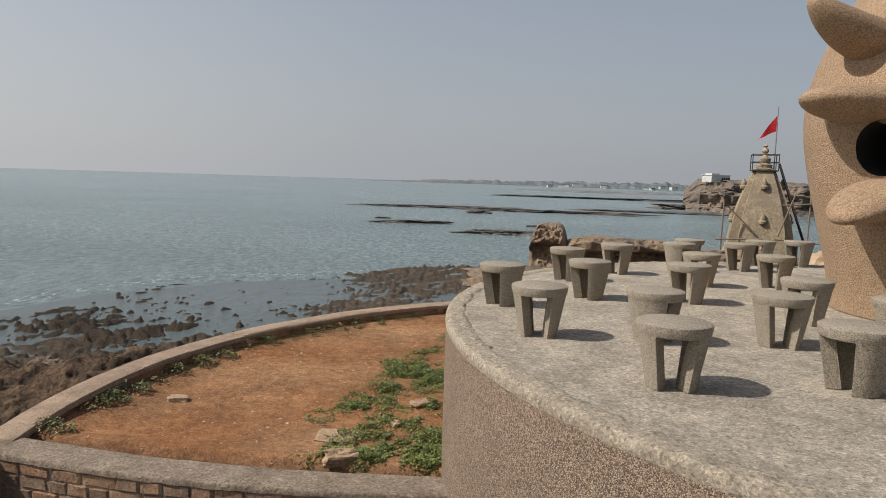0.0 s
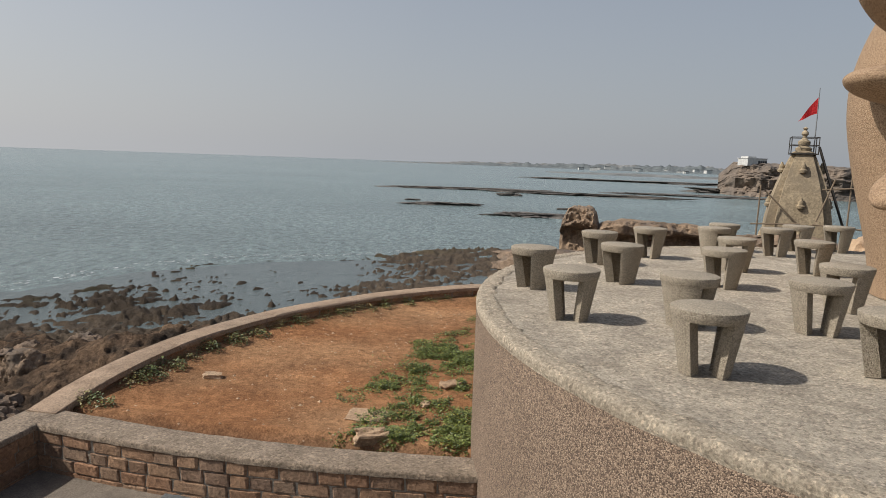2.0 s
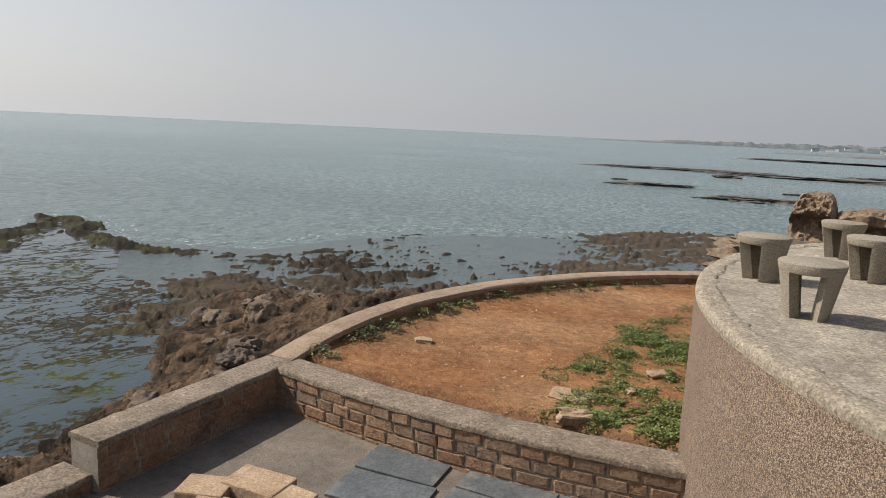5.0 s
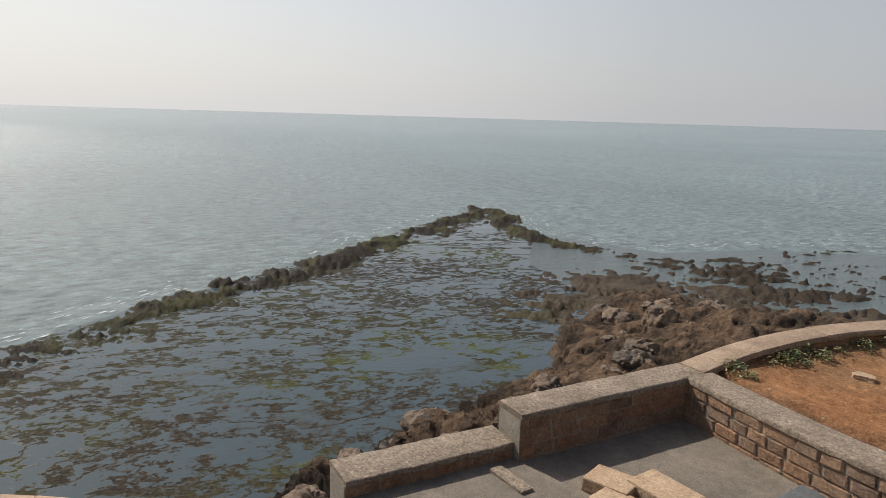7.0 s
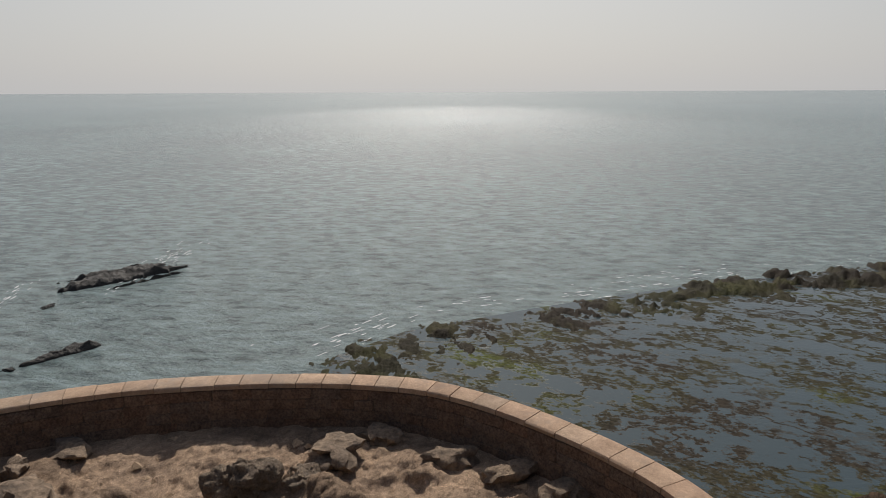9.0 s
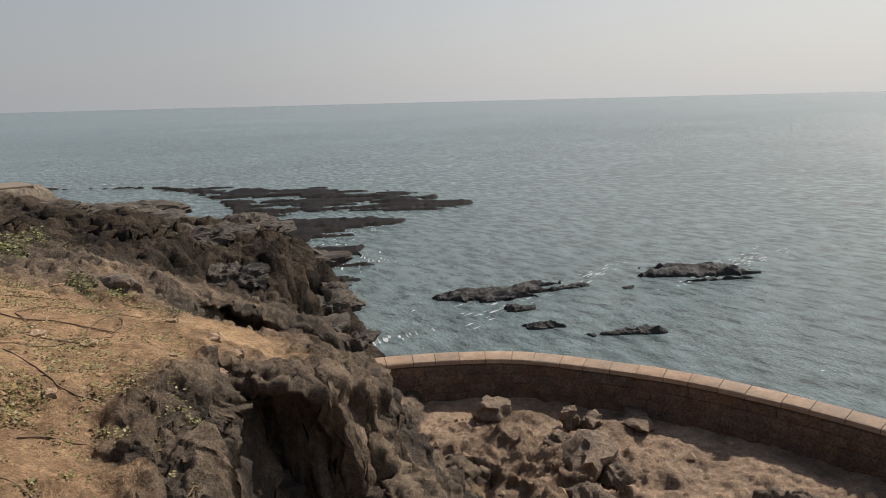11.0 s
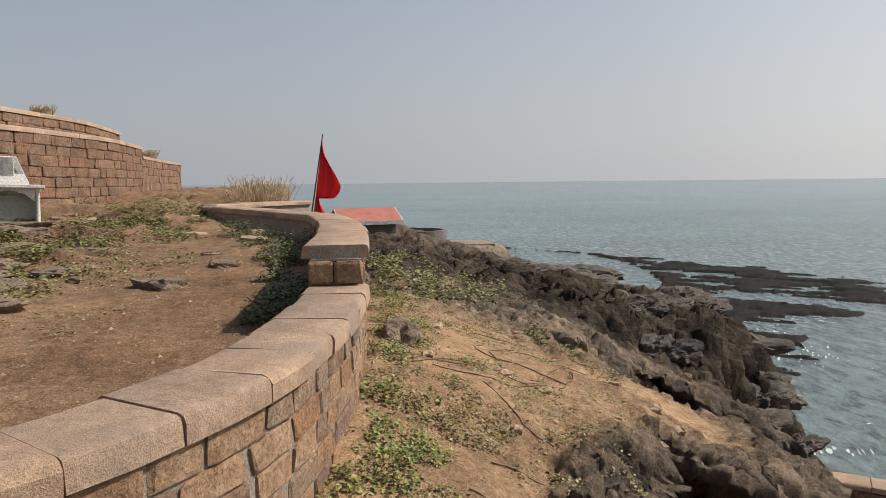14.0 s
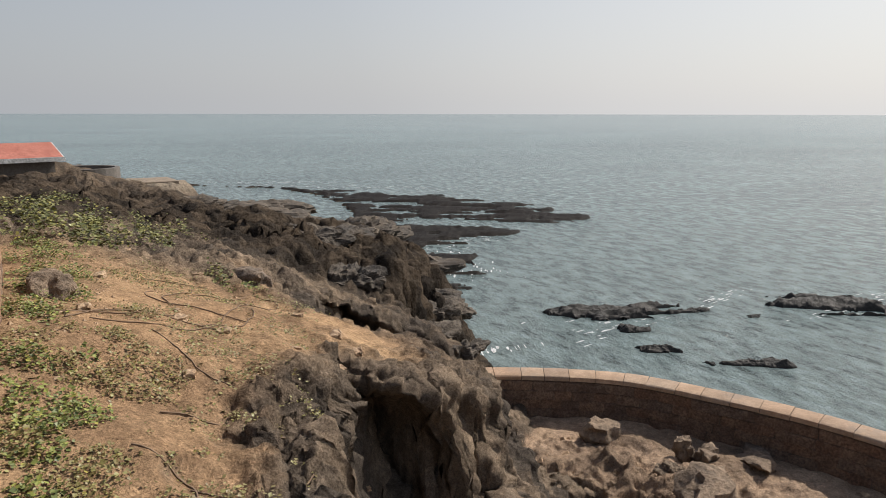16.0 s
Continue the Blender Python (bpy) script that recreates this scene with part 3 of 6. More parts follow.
    # the sunken yard behind the sea wall
    yard = [(p.x, p.y) for p in curve(SEA_WALL, 0.8)] + [(-5.2, 2.6), (-1.0, 1.0), (-1.0, -14.5)]
    d = inside(x, y, yard)
    knob = np.clip(ridged(x * 0.5, y * 0.5, 4, 33) - 0.5, 0, 1)
    jag = jag * (1 - step(-0.2, 0.1, d)) + 0.35 * step(0.3, 1.5, d)
    lay(step(-0.2, 0.1, d), -5.62 + 1.3 * knob * step(0.5, 3.0, d) + 0.2 * (fine - 0.5), np.array((0.6, 0.435, 0.305)) * np.ones(x.shape + (1,)) * (1 - 0.35 * np.clip(knob * 4, 0, 1)[..., None]))

    # the eastern headland: soil by the parapet, then eroded rock down to the sea
    near = step(1.0, 6.0, np.hypot(x, y + 2.0))
    ex, ey = x + (wx - x) * near, y + (wy - y) * near
    d = inside(ex, ey, COAST_EAST)
    fall = np.clip(0.45 - x, 0, 40)
    top = 0.0 - 0.13 * np.clip(y + 6, 0, 5) - 0.042 * np.clip(-y - 6, 0, 60) - 0.022 * np.clip(-y - 16, 0, 40) * step(2.5, -2.0, x) - 0.06 * np.clip(-y - 46, 0, 60) - 0.32 * fall + 0.004 * fall**2
    wide = 0.56
    q = d / wide
    afar = step(-13.0, -17.0, y)
    rocky = step(0.42, 0.58, fbm(x * 0.3, y * 0.3, 4, 19) + 0.4 * step(-9.5, -13.5, y) - 0.3 * step(-10.0, -7.5, y))
    rocky = np.maximum(rocky, 1 - step(4.6, 5.4, q + 4.5 * (fbm(x * 0.9, y * 0.9, 5, 45, 0.65) - 0.5)))
    rough = (fbm(x * 0.33, y * 0.33, 4, 7) - 0.5) * 1.3 * (0.2 + 0.8 * step(-10.0, -17.0, y))
    toe = np.where(y > -14.0, -5.8, SEA - 0.5)
    climb = 0.3 * step(-0.2, 0.9, q) + 0.22 * np.clip((q - 0.9) / 2.3, 0, 1) + 0.48 * step(3.0 - 1.2 * afar, 4.1 + 1.6 * afar, q + 0.9 * (fbm(x * 0.5, y * 0.5, 3, 77) - 0.5))
    strata = np.floor((fbm(x * 0.3 + 3, y * 0.22, 4, 57) + 0.12 * fine) * 7) / 7
    land = toe + (top + rocky * (rough + 1.7 * (strata - 0.5 - 0.3 * step(-4.0, 0.0, x)) * step(-12.0, -16.0, y) * (1 - step(-42.0, -46.0, y))) - toe) * climb
    # the near cliff: a brink, fluted walls below it, and a rough apron down to the yard
    flute = ridged(x * 1.6, y * 1.6, 4, 121)
    bx = x + 0.32 * (fbm(x * 1.1, y * 1.1, 4, 111) - 0.5) * 2 + 0.16 * (flute - 0.5)
    by = y + 0.32 * (fbm(x * 1.1, y * 1.1, 4, 113) - 0.5) * 2
    brink = inside(bx, by, CLIFF_EAST)
    lobe = fbm(x * 0.75, y * 0.75, 4, 115) - 0.5
    rim = top - 0.24 * np.clip(-2.4 - x, 0, 9) + 0.42 * lobe * (1 - step(0.9, 2.2, brink)) + 0.2 * (flute - 0.55) * (1 - step(0.4, 1.2, brink)) - 0.12 * (1 - step(0.0, 0.35, brink))
    apron_e = -2.6 - 0.49 * np.clip(-(x + 1.9) * 0.81 - (y + 5.5) * 0.58, -0.4, 9)
    cove = step(-8.6, -9.6, y)
    apron_e = apron_e * (1 - cove) + (-3.3 - 0.5 * np.clip(-3.0 - x, 0, 9)) * cove
    apron_e = apron_e + 0.55 * (flute - 0.5) + 0.5 * lobe
    apron_e = np.maximum(np.minimum(apron_e, toe + 0.2 + 0.95 * np.clip(d, 0, 9)), toe)
    wall = step(-0.42, 0.04, brink + 0.1 * (fine - 0.5))
    nose = step(-2.9, -4.2, x)
    cliff = apron_e + np.maximum(rim - apron_e, 0.0) * ((0.85 - 0.4 * nose) * wall + (0.15 + 0.4 * nose) * step(-1.2 - 1.2 * nose, -0.2, brink))
    far_c = step(-13.6, -16.2, y + 0.35 * (x + 6.0))
    hollow = np.maximum(np.exp(-(((x + 2.3) / 0.9) ** 2) - ((y + 6.3) / 0.9) ** 2), np.exp(-(((x + 3.5) / 1.5) ** 2) - ((y + 11.8) / 1.5) ** 2))
    under = (1 - far_c) * (0.12 + 1.15 * hollow) * step(-0.9, -0.4, brink) * (1 - step(-0.2, -0.02, brink)) * (0.55 + 0.9 * fbm(x * 2.0, y * 2.0, 3, 123))
    land = cliff * (1 - far_c) + land * far_c
    crust = 1 - step(0.35 - 0.5 * step(-2.2, -1.5, x), 0.85 - 0.5 * step(-2.2, -1.5, x), brink + 1.5 * (fbm(x * 0.8, y * 0.8, 5, 117, 0.62) - 0.5))
    rocky = np.maximum(crust, step(-9.2, -11.5, y + 0.45 * x) * rocky) * (1 - far_c) + rocky * far_c
    rocky = np.maximum(rocky, (1 - far_c) * 0.9 * (1 - step(0.2, 0.45, brink)))
    sand = (1 - far_c) * step(0.52, 0.62, fbm(x * 0.7, y * 0.7, 4, 119)) * (1 - step(-1.0, -0.5, brink))
    rocky = rocky * (1 - 0.8 * sand)
    burnt = np.clip(fbm(x * 1.3, y * 1.3, 4, 87, 0.6) * 2.6 - 0.9, 0, 1)[..., None]
    soil = np.array((0.51, 0.342, 0.2)) * (1 - burnt) + np.array((0.38, 0.248, 0.148)) * burnt
    sooty = np.clip((crag2 - 0.42) * 2.2 + (fine - 0.5) * 1.6, 0, 1)[..., None]
    rock = np.array((0.13, 0.109, 0.09)) * (1 - sooty) + np.array((0.34, 0.262, 0.19)) * sooty
    rock = rock * (1 - 0.52 * step(-12.0, -16.0, y) * (1 - 0.5 * step(-30.0, -45.0, y)))[..., None]
    shelf = (step(-50.0, -70.0, y) * 0.8)[..., None]
    rock = rock * (1 - shelf) + np.array((0.3, 0.22, 0.15)) * shelf
    flat = 1 - step(1.8, 3.0, np.hypot((x + 2.3) * 0.75, (y + 48.6) * 0.9))
    land = land * (1 - flat) - 2.98 * flat
    paved = flat[..., None]
    rock = rock * (1 - paved) + np.array((0.42, 0.355, 0.275)) * paved
    k = rocky[..., None]
    on = step(-0.2, 0.1, d)
    jag = jag * (1 - on) + on * (0.05 + 0.95 * rocky) * (0.34 + 0.66 * far_c)
    lay(on, land, soil * (1 - k) + rock * k)
    wet *= 1 - step(0.0, 1.0, d)

    # the soil slope inside the parapet
    line = [(p.x + 0.1, p.y) for p in curve(PARAPET, 0.6)] + HIGH_PARAPET[1:] + CROSS_WALL[1:] + RETURN_WALL[1:] + [(4.4, -22.5), (8.0, -40.0), (12.0, -60.0), (60.0, -60.0), (60.0, -1.0), (3.0, -1.0)]
    d = inside(x, y, line)
    jag = jag * (1 - step(-0.3, 0.1, d))
    up = np.minimum(0.12 + 0.043 * np.clip(-y - 4, -3, 40) + 0.008 * np.clip(x - 1, 0, 20), 1.15)
    ledge = np.clip(ridged(x * 0.35, y * 0.8, 3, 23) - 0.62, 0, 1) * step(3.5, 6.0, x) * (1 - step(9.0, 12.0, x))
    worn = np.clip(fbm(x * 0.5, y * 0.5, 4, 17) * 2 - 0.5, 0, 1)[..., None]
    lay(step(-0.1, 0.1, d), up + 0.12 * (fbm(x * 0.6, y * 0.6, 4, 37) - 0.5) + 0.9 * ledge, np.array((0.28, 0.172, 0.103)) * (1 - worn) + np.array((0.38, 0.25, 0.155)) * worn)
    d2 = 2.6 - np.hypot(x - 1.3, y - 0.1)
    lay(step(-0.5, 0.1, d2), np.full(x.shape, -0.7), (0.2, 0.16, 0.12))
    jag = jag * (1 - step(-0.5, 0.1, d2))
    bare = on * (1 - step(-0.3, 0.1, d))
    return h, tint, np.clip(wet, 0, 1), jag, rock, bare, under * bare, (1 - far_c) * bare


def build_ground():
    fine_az = np.arange(-40.0, 224.0, 0.19)
    az = np.radians(np.concatenate([fine_az, np.arange(224.5, 319.5, 2.0)]))
    # rings stand closest over the cliff below the parapet
    rad = [0.5]
    while rad[-1] < 153.0:
        rad.append(rad[-1] * (1.0045 if 4.5 < rad[-1] < 14.5 else 1.008 if 14.5 < rad[-1] < 40 else 1.0125))
    rad = np.array(rad)
    a, r = np.meshgrid(az, rad)
    x, y = -np.sin(a) * r, np.cos(a) * r
    h, tint, wet, jag, rock, bare, under, cliffs = lie_of_land(x, y)
    p = np.stack([x, y, h], axis=-1)
    normal = np.cross(np.gradient(p, axis=1), np.gradient(p, axis=0))
    normal /= np.linalg.norm(normal, axis=-1, keepdims=True) + 1e-9
    normal *= np.sign(normal[..., 2:] + 1e-9)
    close = np.clip(11.0 / r, 0.15, 1.0)
    pits = 0.4 * (0.42 - pitted(x * 0.55, y * 0.55, h * 0.9, 3, 101)) + 0.5 * close * (0.4 - pitted(x * 1.5, y * 1.5, h * 1.9, 3, 131)) + 0.3 * close * (0.4 - pitted(x * 4.5, y * 4.5, h * 4.5, 3, 141))
    sharp = 0.5 * (0.42 - pitted(x * 1.3, y * 1.3, h * 1.5, 3, 161)) + 0.34 * (0.4 - pitted(x * 4.2, y * 4.2, h * 4.2, 3, 171)) + 0.16 * (0.4 - pitted(x * 11.0, y * 11.0, h * 11.0, 2, 181))
    far = np.clip(r / 14.0, 0.8, 1.3)
    pits = pits * (1 - cliffs) + 1.7 * sharp * cliffs / far
    steep = 1 - step(0.45, 0.85, normal[..., 2])
    cave = step(0.5, 0.68, vnoise3(x * 0.55, y * 0.55, h * 0.4, 151)) * steep * (r < 20)
    p = p + normal * (jag * (pits * far * 1.3 - 0.3 * cave * (1 - cliffs)))[..., None]
    # walls of the coves lean out over hollows
    p = p + np.stack([-np.sin(a), np.cos(a), np.zeros(a.shape)], axis=-1) * under[..., None]
    k = (np.maximum(steep, 1 - step(0.5, 0.75, normal[..., 2])) * bare)[..., None]
    tint = tint * (1 - k) + rock * k
    x, y, h = p[..., 0], p[..., 1], p[..., 2]
    nr, na = x.shape
    me = bpy.data.meshes.new("ground")
    idx = np.arange(nr * na).reshape(nr, na)
    nxt = np.roll(idx, -1, axis=1)
    quads = np.stack([idx[:-1], nxt[:-1], nxt[1:], idx[1:]], axis=-1).reshape(-1, 4)[:, ::-1]
    me.vertices.add(nr * na)
    me.vertices.foreach_set("co", np.stack([x, y, h], axis=-1).astype(np.float32).ravel())
    me.loops.add(quads.size)
    me.loops.foreach_set("vertex_index", quads.astype(np.int32).ravel())
    me.polygons.add(len(quads))
    me.polygons.foreach_set("loop_start", np.arange(0, quads.size, 4, dtype=np.int32))
    me.update(calc_edges=True)
    me.attributes.new("tint", "FLOAT_COLOR", "POINT").data.foreach_set("color", np.concatenate([tint, np.ones(h.shape + (1,))], axis=-1).astype(np.float32).ravel())
    me.attributes.new("wet", "FLOAT", "POINT").data.foreach_set("value", wet.astype(np.float32).ravel())
    me.attributes.new("crag", "FLOAT", "POINT").data.foreach_set("value", np.clip(jag + 0.25 * wet, 0, 1).astype(np.float32).ravel())
    me.polygons.foreach_set("use_smooth", np.ones(len(quads), bool))
    me.materials.append(M_GROUND)
    ob = new("ground", me)
    return tagged(ob, "rocky headland with bare soil, eroded cliffs and tidal reef", "ground", kind="structure")


def sheet(name, outline, z, mat):
    bm = bmesh.new()
    bm.faces.new([bm.verts.new((x, y, z)) for x, y in outline])
    bmesh.ops.triangulate(bm, faces=bm.faces[:])
    ob = link(name, bm, mat)
    if ob.data.polygons[0].normal.z < 0:
        ob.data.flip_normals()
    return ob


ground = build_ground()
sea = sheet("water", [(4900 * math.cos(i * math.pi / 64), 4900 * math.sin(i * math.pi / 64)) for i in range(128)], SEA, M_SEA)
tagged(sea, "grey-green choppy sea water reaching the hazy horizon", "sea", kind="structure")
pool = sheet("tide_pool_water", [(-18.0, -6.8), (-23.5, -7.2), (-26.6, -5.0), (-30.4, 0.5), (-35.0, 8.2), (-40.0, 19.5), (-48.5, 34.0), (-55.0, 47.5), (-41.0, 42.0), (-33.0, 33.0), (-20.0, 27.0), (-6.0, 26.0), (-8.0, -6.5)], SEA + 0.012, M_POOL)
tagged(pool, "still dark water and weed lying in the reef pools", "tide pool", kind="structure")
lagoon_water = sheet("lagoon_water", [(-41.0, 42.0), (-30.0, 44.0), (-26.5, 53.0), (-18.0, 61.0), (4.0, 70.0), (30.0, 70.0), (30.0, 26.0), (-6.0, 26.0), (-20.0, 27.0), (-33.0, 33.0)], SEA + 0.012, M_LAGOON)
tagged(lagoon_water, "shallow grey water between plates of brown reef", "tide pool", kind="structure")

# ---- the stool terrace ----
tx, ty = TERRACE
terrace = thing("stool_terrace", (tx, ty, 0))
tagged(terrace, "round raised concrete terrace with pebble-dash wall", "terrace", kind="structure")
smooth(part("terrace_wall", lathe([(TERRACE_R, -3.2), (TERRACE_R, -0.06), (TERRACE_R - 0.02, -0.03)], 160), M_DASH, terrace))


def build_terrace_floor():
    """A rough-cast slab, and round it a crumbled band of paler grit."""

    def disc(radii, n, height, swing=0.0):
        bm = bmesh.new()
        rings = []
        for k, r in enumerate(radii):
            ring = []
            for i in range(n):
                a = 2 * math.pi * i / n
                p = Vector((r * math.cos(a), r * math.sin(a), 0))
                q = p * (1 + swing * (noise.noise(p * 4.0) + 0.5 * noise.noise(p * 14.0)) * (k == len(radii) - 1 or k == len(radii) - 2))
                ring.append(bm.verts.new((q.x, q.y, height(p, k))))
            rings.append(ring)
        for lo, hi in zip(rings, rings[1:]):
            for i in range(n):
                j = (i + 1) % n
                bm.faces.new((lo[i], lo[j], hi[j], hi[i]))
        return bm, rings

    def lumps(p):
        return 0.014 * noise.noise(p * 7.0) + 0.012 * noise.noise(p * 19.0) + 0.007 * noise.noise(p * 41.0)

    bm, rings = disc([6.35, 6.2, 6.05, 5.9, 5.7, 5.5, 5.2, 4.8, 4.3, 3.7, 3.0, 2.0, 0.8], 420, lambda p, k: -0.012 + noise.noise(p * 1.3) * 0.008 + noise.noise(p * 6.0) * 0.006)
    bm.faces.new(rings[-1])
    smooth(part("terrace_floor", bm, M_CONCRETE, terrace), 80)
    band = [TERRACE_R - 0.004, TERRACE_R + 0.006, TERRACE_R, TERRACE_R - 0.02, TERRACE_R - 0.05, TERRACE_R - 0.08, TERRACE_R - 0.11, TERRACE_R - 0.14, TERRACE_R - 0.17, TERRACE_R - 0.2, TERRACE_R - 0.23, TERRACE_R - 0.25]
    drop = [-0.12, -0.07, -0.03, -0.006, 0.0, 0.003, 0.004, 0.004, 0.003, 0.0, -0.012, -0.05]
    bm, rings = disc(band, 1100, lambda p, k: drop[k] + lumps(p) * (0.2, 0.6, 1.0, 1, 1, 1, 1, 1, 1, 1, 0.6, 0.2)[k], 0.009)
    smooth(part("terrace_rim", bm, M_GRIT, terrace, "pale crumbled concrete rim"), 80)


build_terrace_floor()


def leg_shell(bm, a0, a1, z0, z1, r0, r1, thick, n=12):
    grid = []
    for z, r in ((z0, r0), (z1, r1)):
        for rr in (r, r - thick):
            grid.append([bm.verts.new((rr * math.cos(radians(a0 + (a1 - a0) * i / n)), rr * math.sin(radians(a0 + (a1 - a0) * i / n)), z)) for i in range(n + 1)])
    ob, ib, ot, it = grid
    for i in range(n):
        bm.faces.new((ob[i], ob[i + 1], ot[i + 1], ot[i]))
        bm.faces.new((ib[i + 1], ib[i], it[i], it[i + 1]))
        bm.faces.new((ot[i], ot[i + 1], it[i + 1], it[i]))
        bm.faces.new((ob[i + 1], ob[i], ib[i], ib[i + 1]))
    bm.faces.new((ob[0], ot[0], it[0], ib[0]))
    bm.faces.new((ob[n], ib[n], it[n], ot[n]))


def build_stool(at, turn):
    t = thing("stool", at, turn)
    tagged(t, "squat tapered pebble-concrete stool with a slot through its base", "stool", "stools on the terrace")
    smooth(part("seat", lathe([(0.235, 0.402), (0.262, 0.408), (0.272, 0.43), (0.28, 0.475), (0.277, 0.492), (0.262, 0.5), (0.05, 0.502)], 40), M_STOOL, t))
    for a in (36, 216):
        bm = bmesh.new()
        leg_shell(bm, a, a + 108, -0.01, 0.41, 0.185, 0.262, 0.11)
        bmesh.ops.bevel(bm, geom=[e for e in bm.edges if e.calc_face_angle(0) > 1.0], offset=0.012, segments=2, affect="EDGES")
        smooth(part("leg", bm, M_STOOL, t), 30)
    return t


# plan place and the turn of the slot
STOOLS = [(0.79, 8.8, 42), (1.01, 7.15, 75), (2.02, 11.1, 40), (2.01, 9.45, 38), (3.06, 12.1, 55), (4.34, 12.7, 120), (3.3, 9.35, 45), (4.05, 10.9, 70), (2.13, 7.05, 135),
          (4.85, 13.6, 150), (5.57, 13.0, 45), (5.18, 10.85, 40), (6.35, 13.85, 40), (7.2, 14.0, 35), (4.21, 8.15, 50), (3.34, 6.98, 75), (3.2, 5.55, 20), (4.45, 6.85, 130)]
first = build_stool((1.79, 5.52, 0), 78)
for sx, sy, a in STOOLS:
    copy_thing(first, pose(sx, sy, 0, 0, 0, a + 0.0))


def build_sculpture():
    """A tall egg-shaped form with horn-like fins and a round opening."""
    bm = bmesh.new()
    prof = [(0.0, 1.36), (0.4, 1.4), (1.0, 1.56), (1.8, 1.76), (2.45, 1.85), (3.0, 1.78), (3.8, 1.45), (4.5, 0.95), (5.0, 0.45), (5.15, 0.05)]
    zs, rs = [p[0] for p in prof], [p[1] for p in prof]
    n, m = 220, 130
    hole = Vector((-1.42, -0.72, 0)).normalized()
    rings = []
    for k in range(m):
        z = 5.15 * k / (m - 1)
        r = float(np.interp(z, zs, rs))
        r = sum(float(np.interp(z + o, zs, rs)) for o in (-0.3, -0.15, 0, 0.15, 0.3)) / 5
        ring = []
        for i in range(n):
            a = 2 * math.pi * i / n
            p = Vector((r * math.cos(a), r * math.sin(a), z))
            ring.append(bm.verts.new(p))
        rings.append(ring)
    for lo, hi in zip(rings, rings[1:]):
        for i in range(n):
            j = (i + 1) % n
            bm.faces.new((lo[i], lo[j], hi[j], hi[i]))
    # the opening: cut away, its edge drawn to a true round, then sunk
    side = Vector((-hole.y, hole.x, 0))
    spread = lambda co: Vector((co.dot(side), co.z - 2.0))
    gone = [f for f in bm.faces if f.calc_center_median().dot(hole) > 0 and spread(f.calc_center_median()).length < 0.31]
    bmesh.ops.delete(bm, geom=gone, context="FACES")
    rim = [e for e in bm.edges if e.is_boundary and e.verts[0].co.z > 0.5 and e.verts[0].co.z < 4.5]
    for v in {v for e in rim for v in e.verts}:
        w = spread(v.co)
        v.co += side * (w.x / w.length * 0.31 - w.x) + Vector((0, 0, w.y / w.length * 0.31 - w.y))
    sunk = bmesh.ops.extrude_edge_only(bm, edges=rim)["geom"]
    for v in (g for g in sunk if isinstance(g, bmesh.types.BMVert)):
        v.co -= hole * 0.7
    for f in (g for g in sunk if isinstance(g, bmesh.types.BMFace)):
        f.material_index = 1
    floor = bmesh.ops.contextual_create(bm, geom=[g for g in sunk if isinstance(g, bmesh.types.BMEdge)])["faces"]
    for f in floor:
        f.material_index = 1
    bm.faces.new(list(reversed(rings[0])))
    bm.faces.new(rings[-1])
    # horns: angle on the body, height, tip lift, length, breadth
    for ang, z, lift, length, broad, deep in ((195, 3.22, 0.42, 1.14, 0.36, 0.25), (198, 2.5, 0.05, 1.02, 0.58, 0.22), (206, 1.45, -0.26, 1.03, 0.48, 0.25)):
        d = Vector((math.cos(radians(ang)), math.sin(radians(ang)), 0))
        side = Vector((-d.y, d.x, 0))
        base = d * (float(np.interp(z, zs, rs)) - 0.28)
        last = None
        for k in range(15):
            t = k / 14
            w = (1 - t**2.2) ** 0.6
            c = base + d * (length * t) + Vector((0, 0, z + lift * t * t))
            ring = [bm.verts.new(c + side * (broad * w * math.cos(b)) + Vector((0, 0, deep * w * math.sin(b)))) for b in (2 * math.pi * i / 28 for i in range(28))] if k < 14 else None
            if ring and last:
                for i in range(28):
                    bm.faces.new((last[i], last[(i + 1) % 28], ring[(i + 1) % 28], ring[i]))
            if not ring:
                tip = bm.verts.new(c)
                for i in range(28):
                    bm.faces.new((last[i], last[(i + 1) % 28], tip))
            last = ring or last
    bmesh.ops.recalc_face_normals(bm, faces=bm.faces[:])
    ob = link("sculpture", bm, M_STATUE)
    # near-black colour inside the opening stands in for the shade of its depth
    ob.data.materials.append(plain("hollow_shade", (0.012, 0.011, 0.01), 0.9))
    smooth(ob, 60)
    ob.location = (6.47, 8.9, 0)
    tagged(ob, "tall tan pebble-coated egg-shaped sculpture with horns and a round hole", "sculpture")


build_sculpture()
# the lookout on which the camera's bearer stands
lookout = link("lookout_floor", lathe([(1.25, -6.0), (1.25, -0.12), (1.2, -0.08), (0.2, -0.08)], 40), M_CONCRETE)
tagged(lookout, "plain concrete lookout between terrace and parapet", "floor", kind="structure")

# ---- walls of squared stone ----


def stone_mesh(seed, mat):
    rnd = random.Random(seed)
    bm = bmesh.new()
    bmesh.ops.create_cube(bm, size=1.0)
    bmesh.ops.bevel(bm, geom=bm.edges[:], offset=0.09, segments=1, affect="EDGES")
    for v in bm.verts:
        v.co += Vector((rnd.uniform(-0.05, 0.05), rnd.uniform(-0.05, 0.05), rnd.uniform(-0.06, 0.06)))
    me = bpy.data.meshes.new("stone")
    bm.to_mesh(me)
    bm.free()
    me.materials.append(mat)
    return me


